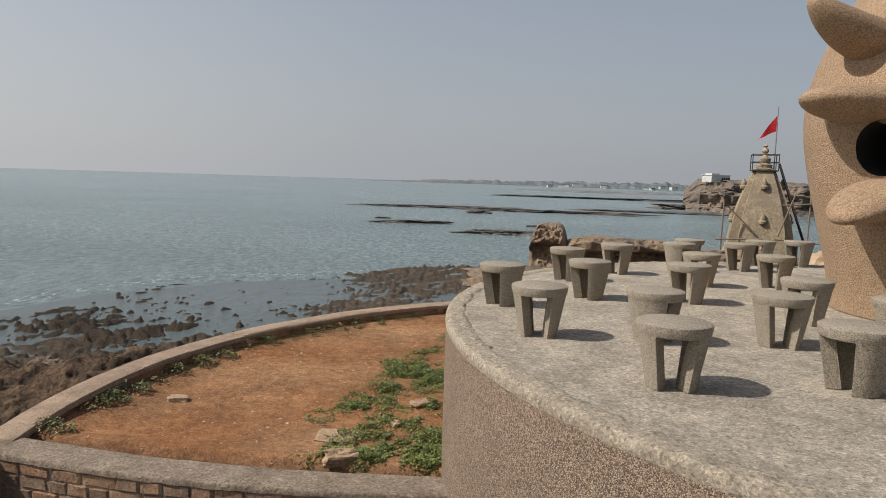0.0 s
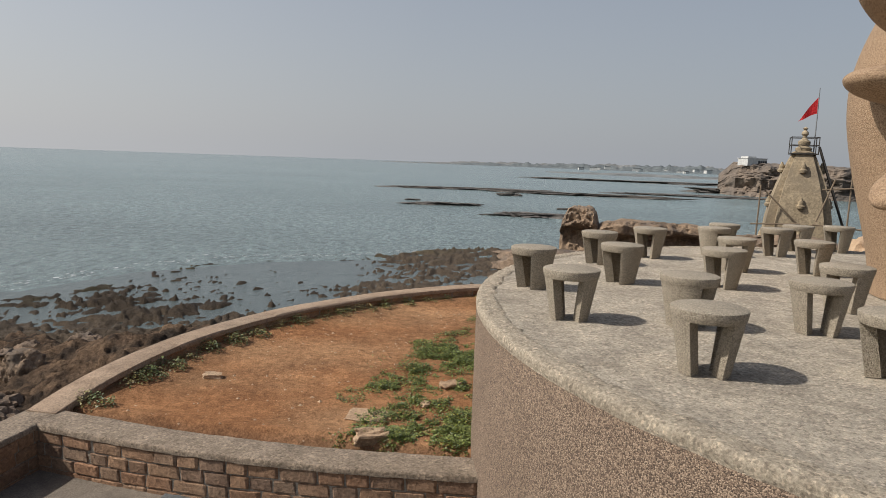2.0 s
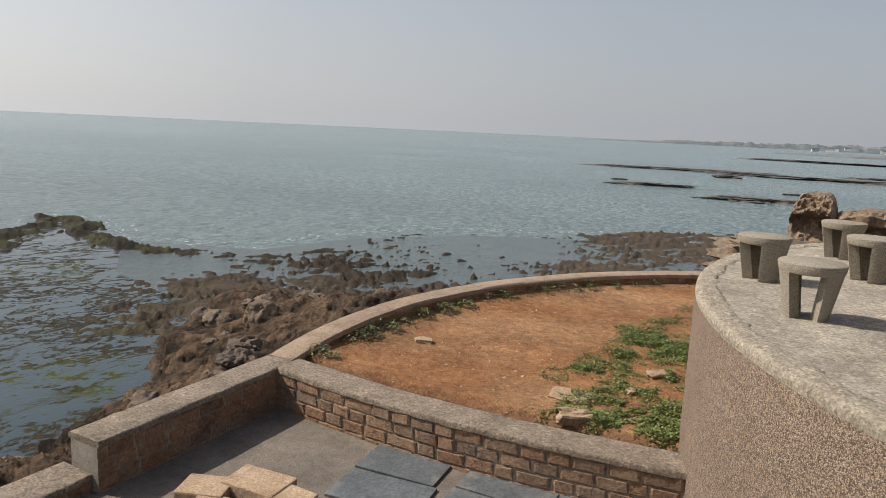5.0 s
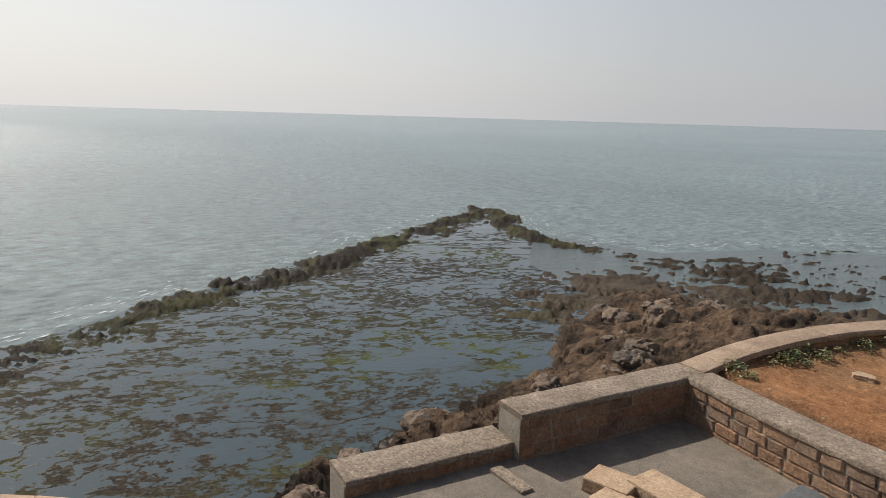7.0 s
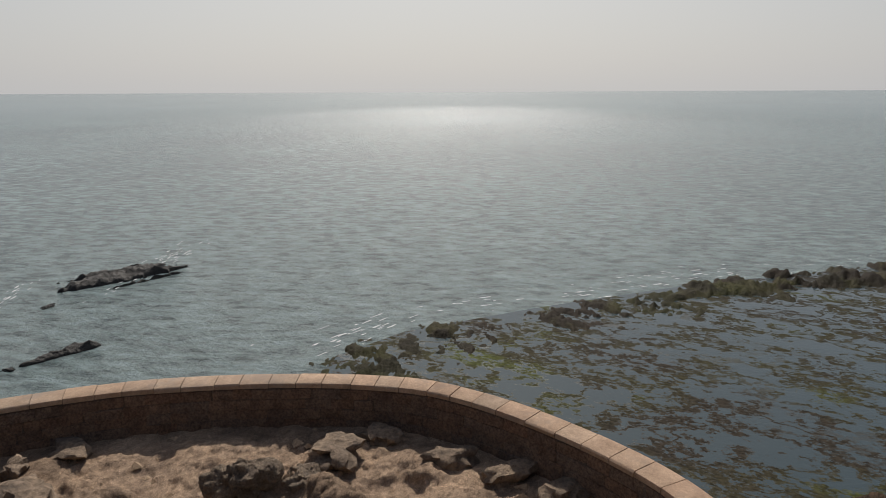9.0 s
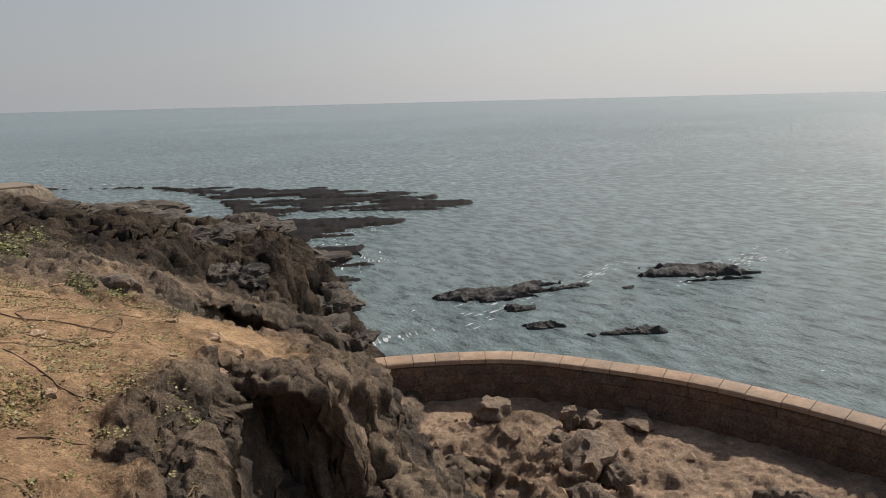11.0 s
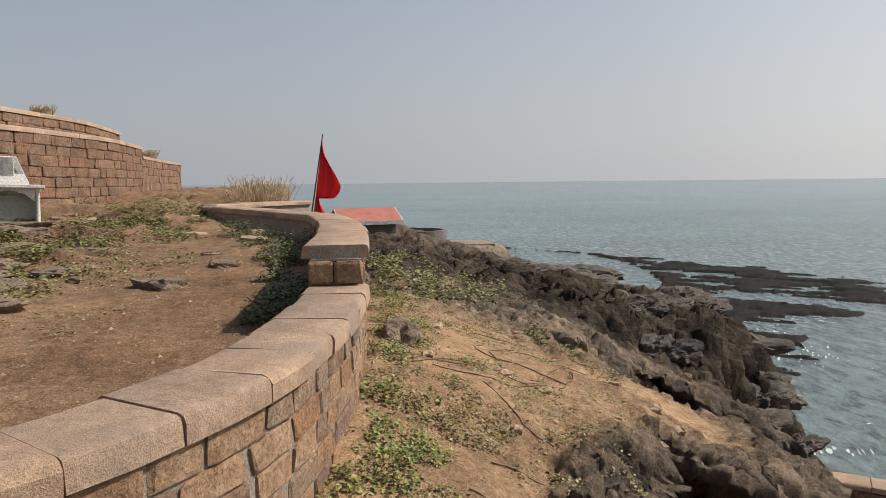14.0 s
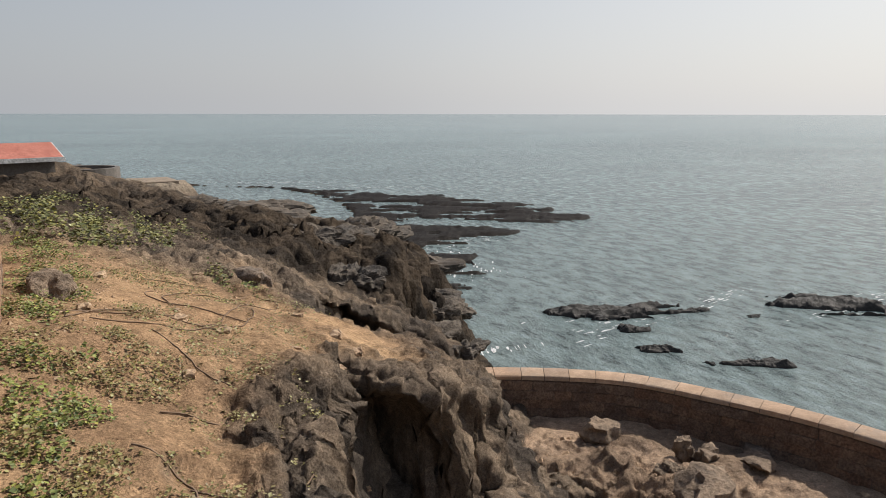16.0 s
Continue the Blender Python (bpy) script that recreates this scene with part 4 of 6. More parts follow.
STONES = [stone_mesh(i, M_BLOCK) for i in range(9)]
RED_STONES = [stone_mesh(i + 20, M_REDBLOCK) for i in range(9)]
COURT_STONES = [stone_mesh(i + 60, M_COURTBLOCK) for i in range(7)]
DARK_STONES = [stone_mesh(i + 40, M_SHADEDBLOCK) for i in range(6)]


def lengths(line):
    s = [0.0]
    for a, b in zip(line, line[1:]):
        s.append(s[-1] + (b - a).length)
    return s


def on_line(line, s, at):
    at = min(max(at, 0.0), s[-1] - 1e-4)
    k = next(i for i in range(len(s) - 1) if s[i + 1] > at)
    f = (at - s[k]) / (s[k + 1] - s[k])
    i0, i1 = max(k - 1, 0), min(k + 2, len(line) - 1)
    return line[k].lerp(line[k + 1], f), (line[i1] - line[i0]).normalized()


def ribbon(line, s, s0, s1, offsets, n):
    """A prism along a stretch of the line; offsets: (sideways, height) round its section."""
    bm = bmesh.new()
    rings = []
    for k in range(n + 1):
        p, t = on_line(line, s, s0 + (s1 - s0) * k / n)
        side = Vector((-t.y, t.x, 0))
        rings.append([bm.verts.new(p + side * o + Vector((0, 0, z))) for o, z in offsets])
    m = len(offsets)
    for lo, hi in zip(rings, rings[1:]):
        for i in range(m):
            bm.faces.new((lo[i], lo[(i + 1) % m], hi[(i + 1) % m], hi[i]))
    bm.faces.new(rings[0])
    bm.faces.new(list(reversed(rings[-1])))
    bmesh.ops.recalc_face_normals(bm, faces=bm.faces[:])
    return bm


def section(w, z0, z1, b, rnd=None):
    j = (lambda: rnd.uniform(-0.008, 0.008)) if rnd else (lambda: 0.0)
    return [(-w + j(), z0), (w + j(), z0), (w + j(), z1 - b), (w - b * 0.35 + j(), z1 - b * 0.3), (w - b + j(), z1 + j() * 0.4), (-w + b + j(), z1 + j() * 0.4), (-w + b * 0.35, z1 - b * 0.3), (-w + j(), z1 - b)]


def stone_wall(name, label, plan, z0, z1, thick, faces=(), course=0.16, block=0.32, cap=0.1, overhang=0.03, slab=0.65, cap_mat=None, smooth_plan=True, seed=1, until=None, smooth_step=0.2, stones=STONES, foot=None, core_mat=None, proud=0.0, gap=0.003, dip=0.0):
    """A mortar core, squared stones on the faces named (+1 left of the way, -1 right), and a coping of slabs (or one cast cap with slab=0)."""
    rnd = random.Random(seed)
    line = curve(plan, smooth_step) if smooth_plan else [Vector((*p, 0)) for p in plan]
    s = lengths(line)
    for v, run in zip(line, s):
        v.z = -dip * max(0.0, 1 - run / 2.2) ** 2
    total = s[-1]
    n = max(1, int(total / 0.3)) if smooth_plan else max(1, len(line) - 1)
    w = thick / 2 - (0.014 if faces else 0.0)
    core = link(name, ribbon(line, s, 0, total, [(-w, z0 if foot is None else foot), (w, z0 if foot is None else foot), (w, z1 - 0.025 if slab else z1 - cap), (-w, z1 - 0.025 if slab else z1 - cap)], n), core_mat or M_MORTAR)
    tagged(core, label, "wall", kind="structure")
    for side in faces:
        rows = max(1, round((z1 - cap - z0) / course))
        ch = (z1 - cap - z0) / rows
        for r in range(rows):
            at = rnd.uniform(-0.5, 0) * block
            while at < (until or total):
                ln = block * rnd.uniform(0.65, 1.4)
                a, b = max(at, 0.0), min(at + ln, total)
                at += ln
                if b - a < 0.06:
                    continue
                p, t = on_line(line, s, (a + b) / 2)
                ob = new("stone", rnd.choice(stones))
                ob.parent = core
                hgt = ch - 0.01
                off = side * (thick / 2 - 0.062 + proud + rnd.uniform(-0.006, 0.006) * (1 + 60 * proud))
                ob.matrix_basis = Matrix.Translation(p + Vector((-t.y, t.x, 0)) * off + Vector((0, 0, z0 + ch * (r + 0.5)))) @ pose(0, 0, 0, rnd.uniform(-1, 1), rnd.uniform(-1.2, 1.2), math.degrees(math.atan2(t.y, t.x)) + rnd.uniform(-1, 1)) @ Matrix.Diagonal((b - a - 0.012, 0.13, hgt, 1))
    wc = thick / 2 + overhang
    if slab:
        at = 0.0
        while at < total - 0.05:
            b = min(total, at + slab * rnd.uniform(0.85, 1.15))
            if total - b < slab * 0.3:
                b = total
            lift = rnd.uniform(-0.004, 0.004)
            smooth(part("coping_stone", ribbon(line, s, at + gap / 2, b - gap / 2, section(wc + rnd.uniform(-0.008, 0.008), z1 - cap, z1 + lift, min(cap * 0.34, 0.042), rnd), 4), cap_mat or M_COPING, core), 35)
            at = b
    else:
        k = max(2, int(total / 0.12))
        bm = ribbon(line, s, 0, total, section(wc, z1 - cap, z1, 0.025), k)
        for v in bm.verts:
            v.co += Vector((noise.noise(v.co * 6) * 0.012, noise.noise(v.co * 6 + Vector((9, 0, 0))) * 0.012, noise.noise(v.co * 8) * 0.012))
        smooth(part("cap", bm, cap_mat or M_CAP, core), 50)
    return core


stone_wall("wall_soil_court", "low curved sandstone wall round the red earth court", SOIL_WALL, -3.0, -1.47, 0.36, (-1,), 0.2, 0.5, 0.08, 0.03, 1.3, M_PALECOPING, seed=2, foot=-6.5, smooth_step=0.3, dip=0.17)
stone_wall("wall_court_north", "low rubble-stone wall with a cast concrete cap", [(-5.05, 8.05), (-3.2, 7.58), (-1.6, 7.34), (-0.2, 7.27), (0.5, 7.27)], -2.32, -1.66, 0.44, (-1,), 0.15, 0.3, 0.07, 0.015, 0, seed=3, stones=COURT_STONES)
stone_wall("wall_court_west", "low brown stone parapet with a worn concrete cap", [(-5.5, 5.28), (-5.3, 6.6), (-5.05, 8.2)], -3.6, -1.66, 0.44, (-1,), 0.16, 0.3, 0.07, 0.015, 0, smooth_plan=False, seed=4, foot=-6.8, stones=COURT_STONES)
stone_wall("wall_court_step", "stepped-down stretch of parapet under pale cement", [(-5.95, 3.35), (-5.62, 5.3)], -4.6, -2.03, 0.46, (-1,), 0.16, 0.32, 0.06, 0.02, 0, smooth_plan=False, seed=5, foot=-6.8, stones=COURT_STONES)
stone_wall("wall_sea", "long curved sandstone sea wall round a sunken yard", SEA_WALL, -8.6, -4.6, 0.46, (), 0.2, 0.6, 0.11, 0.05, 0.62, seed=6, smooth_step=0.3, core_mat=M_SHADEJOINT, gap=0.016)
# inner face: darker stones and joints carry its shade in their colour
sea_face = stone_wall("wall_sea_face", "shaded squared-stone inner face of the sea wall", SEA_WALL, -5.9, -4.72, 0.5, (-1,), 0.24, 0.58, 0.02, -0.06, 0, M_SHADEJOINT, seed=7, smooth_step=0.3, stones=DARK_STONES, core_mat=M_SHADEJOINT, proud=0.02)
stone_wall("wall_parapet", "curved sandstone parapet with heavy weathered coping stones", PARAPET, -0.75, 0.62, 0.46, (-1,), 0.152, 0.3, 0.125, 0.035, 0.44, seed=8, gap=0.009)
stone_wall("wall_parapet_high", "raised stretch of sandstone parapet above the soil path", HIGH_PARAPET, -0.6, 0.96, 0.46, (-1, 1), 0.18, 0.34, 0.11, 0.06, 0.8, seed=9)
pier = stone_wall("wall_pier", "rough grey stone pier end under the high coping", [(0.79, -6.3), (0.8, -6.5)], 0.0, 0.85, 0.48, (-1, 1), 0.22, 0.25, 0.02, -0.01, 0, M_MORTAR, smooth_plan=False, seed=10)
for k, (px, pw) in enumerate(((0.68, 0.24), (0.92, 0.21))):
    ob = new("stone", STONES[k])
    ob.parent = pier
    ob.matrix_basis = pose(px, -6.3, 0.74) @ Matrix.Diagonal((pw, 0.14, 0.18, 1))
stone_wall("wall_cross", "low parapet crossing the slope with flat coping", CROSS_WALL, 0.2, 0.96, 0.46, (), 0.18, 0.4, 0.11, 0.05, 0.8, seed=11)
stone_wall("wall_return", "far stretch of sandstone parapet along the headland", RETURN_WALL, -0.6, 0.98, 0.46, (1,), 0.18, 0.4, 0.11, 0.05, 0.8, seed=12)
stone_wall("wall_great", "tall red sandstone retaining wall of squared blocks", BIG_WALL[:6], 0.6, 2.95, 0.6, (-1,), 0.29, 0.62, 0.13, 0.06, 0.9, seed=13, stones=RED_STONES, core_mat=M_SHADEJOINT, proud=0.03)
stone_wall("wall_great_end", "lower end of the red sandstone retaining wall", BIG_WALL[5:], 0.6, 2.6, 0.6, (-1,), 0.29, 0.75, 0.12, 0.06, 1.0, seed=14, stones=RED_STONES, core_mat=M_SHADEJOINT, proud=0.03)
stone_wall("wall_upper_tier", "upper tier of the sandstone retaining wall, set back", [(x + 0.75, y) for x, y in BIG_WALL[:6]], 2.4, 3.5, 0.5, (-1,), 0.27, 0.7, 0.12, 0.07, 0.9, seed=15, stones=RED_STONES, core_mat=M_SHADEJOINT, proud=0.03)

# the paved court
court = link("court_floor", box((6.6, 5.6, 0.12), (-2.45, 5.05, -2.28)), M_PAVE)
tagged(court, "dusty grey screed floor of the small court", "floor", kind="structure")
tread = link("court_kerb", box((0.55, 0.16, 0.1), (-5.05, 4.9, -2.235), (0, 0, -4), 0.015), M_CAP)
tagged(tread, "low cement kerb across the court floor", "kerb", kind="structure")

# ---- things ----
M_WHITE = rough_stone("white_marble", (0.62, 0.6, 0.55), (0.78, 0.76, 0.72), 40.0, 5.0, 0.6)
M_GREYIN = plain("shrine_lining", (0.42, 0.43, 0.4), 0.8)
M_RED = plain("red_cloth", (0.7, 0.04, 0.045), 0.85, 0.0, 40.0, 0.15)
M_POLE = plain("dark_pole", (0.04, 0.035, 0.03), 0.6)
M_STEEL = plain("grey_steel", (0.25, 0.25, 0.25), 0.45, 0.6)
M_TILE = rough_stone("red_roof", (0.4, 0.13, 0.09), (0.52, 0.2, 0.145), 30.0, 1.5, 0.85)
M_HUT = rough_stone("hut_wall", (0.13, 0.115, 0.1), (0.2, 0.18, 0.16), 20.0, 1.5)
M_PLASTER = rough_stone("temple_plaster", (0.28, 0.22, 0.14), (0.44, 0.355, 0.235), 12.0, 1.1, 0.9, 0.0, 0.01, (0.2, 0.16, 0.11))
M_LIME = rough_stone("white_limewash", (0.5, 0.5, 0.48), (0.66, 0.66, 0.64), 10.0, 1.0)
M_DARK = plain("dark_opening", (0.03, 0.03, 0.03), 0.9)
M_SLAB = rough_stone("slate_slab", (0.09, 0.1, 0.105), (0.15, 0.16, 0.165), 30.0, 2.5, 0.6, 0.0, 0.002, (0.24, 0.22, 0.19))
M_SAND = rough_stone("loose_sandstone", (0.38, 0.25, 0.15), (0.54, 0.39, 0.25), 45.0, 4.0)
M_ROCK = rough_stone("brown_rock", (0.13, 0.095, 0.07), (0.36, 0.26, 0.175), 9.0, 0.9, 0.95, 0.0, 0.03, (0.1, 0.085, 0.075))
M_CRAG = rough_stone("honeycombed_rock", (0.21, 0.155, 0.11), (0.47, 0.35, 0.24), 22.0, 2.2, 0.95, 0.0, 0.03, (0.2, 0.158, 0.12))
M_OUTCROP = rough_stone("dark_outcrop", (0.06, 0.052, 0.044), (0.21, 0.165, 0.122), 16.0, 1.2, 0.95, 0.0, 0.035, (0.06, 0.052, 0.045))
M_LEDGE = rough_stone("ledge_rock", (0.18, 0.13, 0.09), (0.34, 0.25, 0.175), 14.0, 2.5, 0.95, 0.0, 0.02)
M_RIDGE = rough_stone("ridge_rock", (0.11, 0.08, 0.058), (0.29, 0.205, 0.14), 14.0, 1.0, 0.95, 0.0, 0.03, (0.08, 0.068, 0.058))
M_BANK = rough_stone("brown_bank_rock", (0.17, 0.115, 0.075), (0.42, 0.3, 0.195), 12.0, 1.3, 0.95, 0.0, 0.03, (0.12, 0.095, 0.075))
M_SKERRY = rough_stone("weed_black_rock", (0.018, 0.016, 0.014), (0.06, 0.051, 0.042), 12.0, 1.4, 0.75, 0.0, 0.03)
# distance haze is mixed into the next three colours, paling rock and greenery
M_FARROCK = rough_stone("hazy_wet_rock", (0.07, 0.065, 0.06), (0.17, 0.15, 0.13), 1.5, 0.3, 0.85, 0.0, 0.03)
M_FARLAND = rough_stone("hazy_scrub", (0.13, 0.14, 0.14), (0.22, 0.22, 0.21), 0.05, 0.01, 1.0)
M_FARTREE = rough_stone("hazy_trees", (0.1, 0.118, 0.125), (0.15, 0.168, 0.17), 0.08, 0.02, 1.0)
M_CLIFF = rough_stone("far_cliff", (0.1, 0.086, 0.074), (0.26, 0.2, 0.15), 0.5, 0.08, 1.0)


def rock_mesh(size, seed, rough=0.35, cuts=4):
    bm = bmesh.new()
    bmesh.ops.create_icosphere(bm, subdivisions=cuts, radius=1.0)
    o = Vector((seed * 3.1, seed * 1.7, seed * 0.9))
    for v in bm.verts:
        d = v.co.normalized()
        f = 1 + rough * (noise.fractal(d * 1.3 + o, 1.0, 2.1, 4) * 0.9)
        f += rough * 0.5 * (abs(noise.noise(d * 4 + o)) - 0.3)
        f += rough * 0.28 * (abs(noise.noise(d * 9 + o)) - 0.3)
        v.co = Vector((d.x * f * size[0], d.y * f * size[1], math.tanh(d.z * f * 1.3) * 0.9 * size[2]))
    return bm


def build_rock(name, at, size, seed, mat, label, turn=0.0, rough=0.35, cuts=4, group=""):
    ob = smooth(link(name, rock_mesh(size, seed, rough, cuts), mat), 50)
    ob.matrix_basis = pose(*at, 0, 0, turn)
    return tagged(ob, label, "rock", group)


def crag_mesh(size, seed, cuts=5, pit=0.2, cell=2.4, crease=0.7):
    """Honeycombed sea-cliff rock: a lumpy core eaten by rounded hollows."""
    bm = bmesh.new()
    bmesh.ops.create_icosphere(bm, subdivisions=cuts, radius=1.0)
    o = Vector((seed * 3.7, seed * 1.3, seed * 0.7))
    for v in bm.verts:
        d = v.co.normalized()
        q = Vector((d.x * size[0], d.y * size[1], d.z * size[2])) + o
        f = 1 + 0.4 * noise.fractal(q * 1.1, 1.0, 2.1, 3)
        wob = q + Vector((noise.noise(q * 2.1), noise.noise(q * 2.1 + o), noise.noise(q * 2.1 - o))) * 0.4
        out = pit * (min(noise.voronoi(wob * cell)[0][0], 0.55) - 0.45) * 1.6
        out -= crease * (0.3 * abs(noise.noise(q * 2.3)) + 0.2 * abs(noise.noise(q * 5.1 + o)) + 0.1 * abs(noise.noise(q * 10.7)))
        out += 0.06 * noise.noise(q * 8.0)
        v.co = Vector((d.x * size[0], d.y * size[1], d.z * size[2])) * f + d * (out + 0.1)
    return bm


def build_crag(at, size, seed, turn, label, group, cuts=5, pit=0.2, cell=2.4, mat=None, crease=0.7):
    ob = smooth(link("crag", crag_mesh(size, seed, cuts, pit, cell, crease), mat or M_CRAG), 32)
    ob.matrix_basis = pose(*at, 0, 0, turn)
    return tagged(ob, label, "rock", group)


def flag_cloth(width, drop, seed, points):
    """Cloth hanging from a hoist, gathered in folds."""
    bm = bmesh.new()
    n, m = 14, 36
    rows = []
    for j in range(m + 1):
        v = j / m
        reach = float(np.interp(v, [p[0] for p in points], [p[1] for p in points])) * width
        rows.append([bm.verts.new((reach * i / n, 0.09 * width * math.sin(i * 1.1 + v * 4 + seed) * (i / n), -v * drop - 0.12 * drop * (i / n) * (1 - v))) for i in range(n + 1)])
    for a, b in zip(rows, rows[1:]):
        for i in range(n):
            bm.faces.new((a[i], a[i + 1], b[i + 1], b[i]))
    bmesh.ops.solidify(bm, geom=bm.faces[:], thickness=0.006)
    return bm


def build_wall_flag():
    t = thing("flag", (2.22, -13.35, 0.2))
    tagged(t, "limp red cloth flag on a thin dark pole by the parapet", "flag")
    part("pole", rod((0.1, 0, 0), (-0.26, -0.05, 2.2), 0.016, 0.01), M_POLE, t)
    c = smooth(part("cloth", flag_cloth(0.46, 1.5, 1.0, ((0, 0.03), (0.12, 0.16), (0.25, 0.45), (0.4, 0.78), (0.52, 1.0), (0.6, 0.98), (0.68, 0.86), (0.73, 0.7), (0.745, 0.14), (0.82, 0.2), (0.9, 0.36), (0.96, 0.5), (1.0, 0.42))), M_RED, t), 80)
    c.matrix_basis = pose(-0.255, -0.05, 2.16, 4, 9, 178)


def build_shrine():
    t = thing("shrine", (8.15, -13.85, 0.5), 29.5)
    tagged(t, "small white stone wayside shrine with arched front, leaning slightly", "shrine")
    t.matrix_basis = pose(8.2, -13.95, 0.47, 2, -2, 29.5) @ Matrix.Diagonal((1.08, 1.08, 1.1, 1))
    w, d, h = 0.98, 0.6, 0.82
    part("floor_slab", box((w + 0.06, d + 0.06, 0.05), (0, 0, 0.13), bevel=0.01), M_WHITE, t)
    for sx in (-1, 1):
        for sy in (-1, 1):
            part("leg", box((0.06, 0.06, 0.13), (sx * (w / 2 - 0.04), sy * (d / 2 - 0.04), 0.045)), M_WHITE, t)
        part("side_panel", box((0.03, d - 0.1, h - 0.06), (sx * (w / 2 - 0.03), -0.03, 0.155 + (h - 0.06) / 2)), M_WHITE, t)
        col = lathe([(0.045, 0), (0.045, 0.05), (0.03, 0.07), (0.034, 0.3), (0.026, 0.4), (0.034, 0.46), (0.03, 0.66), (0.045, 0.68), (0.045, 0.74)], 16)
        c = smooth(part("column", col, M_WHITE, t))
        c.location = (sx * (w / 2 - 0.05), d / 2 - 0.03, 0.155)
    part("back_panel", box((w - 0.05, 0.03, h - 0.06), (0, -d / 2 + 0.04, 0.155 + (h - 0.06) / 2)), M_GREYIN, t)
    part("lining", box((w - 0.14, 0.02, 0.6), (0, -d / 2 + 0.07, 0.48)), M_GREYIN, t)
    part("cornice", box((w + 0.12, d + 0.12, 0.06), (0, 0, 0.155 + 0.74 + 0.03), bevel=0.012), M_WHITE, t)
    # scalloped arch plate
    bm = bmesh.new()
    n = 60
    lo, hi = [], []
    for i in range(n + 1):
        u = -1 + 2 * i / n
        arch = 0.02 + 0.2 * (1 - abs(u) ** 2.2) + 0.025 * abs(math.sin(u * math.pi * 2.5)) * (1 - abs(u)) + (0.05 * max(0, 1 - abs(u) * 12))
        lo.append((u * (w / 2 - 0.09), 0.5 + arch * 0.9))
        hi.append((u * (w / 2 - 0.09), 0.76))
    for y in (0.0, 0.025):
        a = [bm.verts.new((x, d / 2 - 0.06 + y, 0.135 + z)) for x, z in lo]
        b = [bm.verts.new((x, d / 2 - 0.06 + y, 0.135 + z)) for x, z in hi]
        for i in range(n):
            bm.faces.new((a[i], a[i + 1], b[i + 1], b[i]))
    part("arch", bm, M_WHITE, t)
    roof = bmesh.new()
    bmesh.ops.create_cone(roof, cap_ends=True, segments=4, radius1=0.42, radius2=0.1, depth=0.5, matrix=pose(-0.02, 0, 1.2, 0, 0, 45))
    spire = part("spire", roof, M_WHITE, t)
    for sx in (-1, 1):
        rib = box((0.1, 0.05, 0.52), (sx * 0.17, 0.2, 1.2), (-12, -sx * 22, 0), 0.01)
        part("rib", rib, M_WHITE, t)
    part("rib", box((0.16, 0.05, 0.5), (0, 0.24, 1.2), (-20, 0, 0), 0.01), M_WHITE, t)


def build_hut():
    t = thing("hut", (4.15, -44.6, -2.0), 199)
    tagged(t, "small stone hut with a red tiled gable roof on the headland", "hut")
    w, d, h = 3.3, 3.0, 1.0
    part("wall", box((w, d, h), (0, 0, h / 2)), M_HUT, t)
    part("plinth", box((w + 0.2, d + 0.2, 0.9), (0, 0, -0.4)), M_HUT, t)
    for sy in (-1, 1):
        part("roof_slope", box((w + 0.7, 2.25, 0.06), (0, sy * 1.03, h + 0.4), (sy * -21, 0, 0), 0.01), M_TILE, t)
    for sy in (-1, 1):
        part("fascia", box((w + 0.72, 0.07, 0.24), (0, sy * 2.1, h - 0.02)), M_LIME, t)
    for sx in (-1, 1):
        bm = bmesh.new()
        v = [bm.verts.new((sx * (w / 2) + o, y, z)) for o in (-0.03, 0.03) for y, z in ((-1.6, h - 0.02), (1.6, h - 0.02), (0, h + 0.62))]
        bm.faces.new(v[:3]), bm.faces.new(v[3:])
        for i in range(3):
            bm.faces.new((v[i], v[(i + 1) % 3], v[3 + (i + 1) % 3], v[3 + i]))
        part("gable", bm, M_HUT, t)
        for sy in (-1, 1):
            part("barge_board", box((0.07, 2.3, 0.16), (sx * (w / 2 + 0.36), sy * 1.03, h + 0.34), (sy * -21, 0, 0)), M_LIME, t)


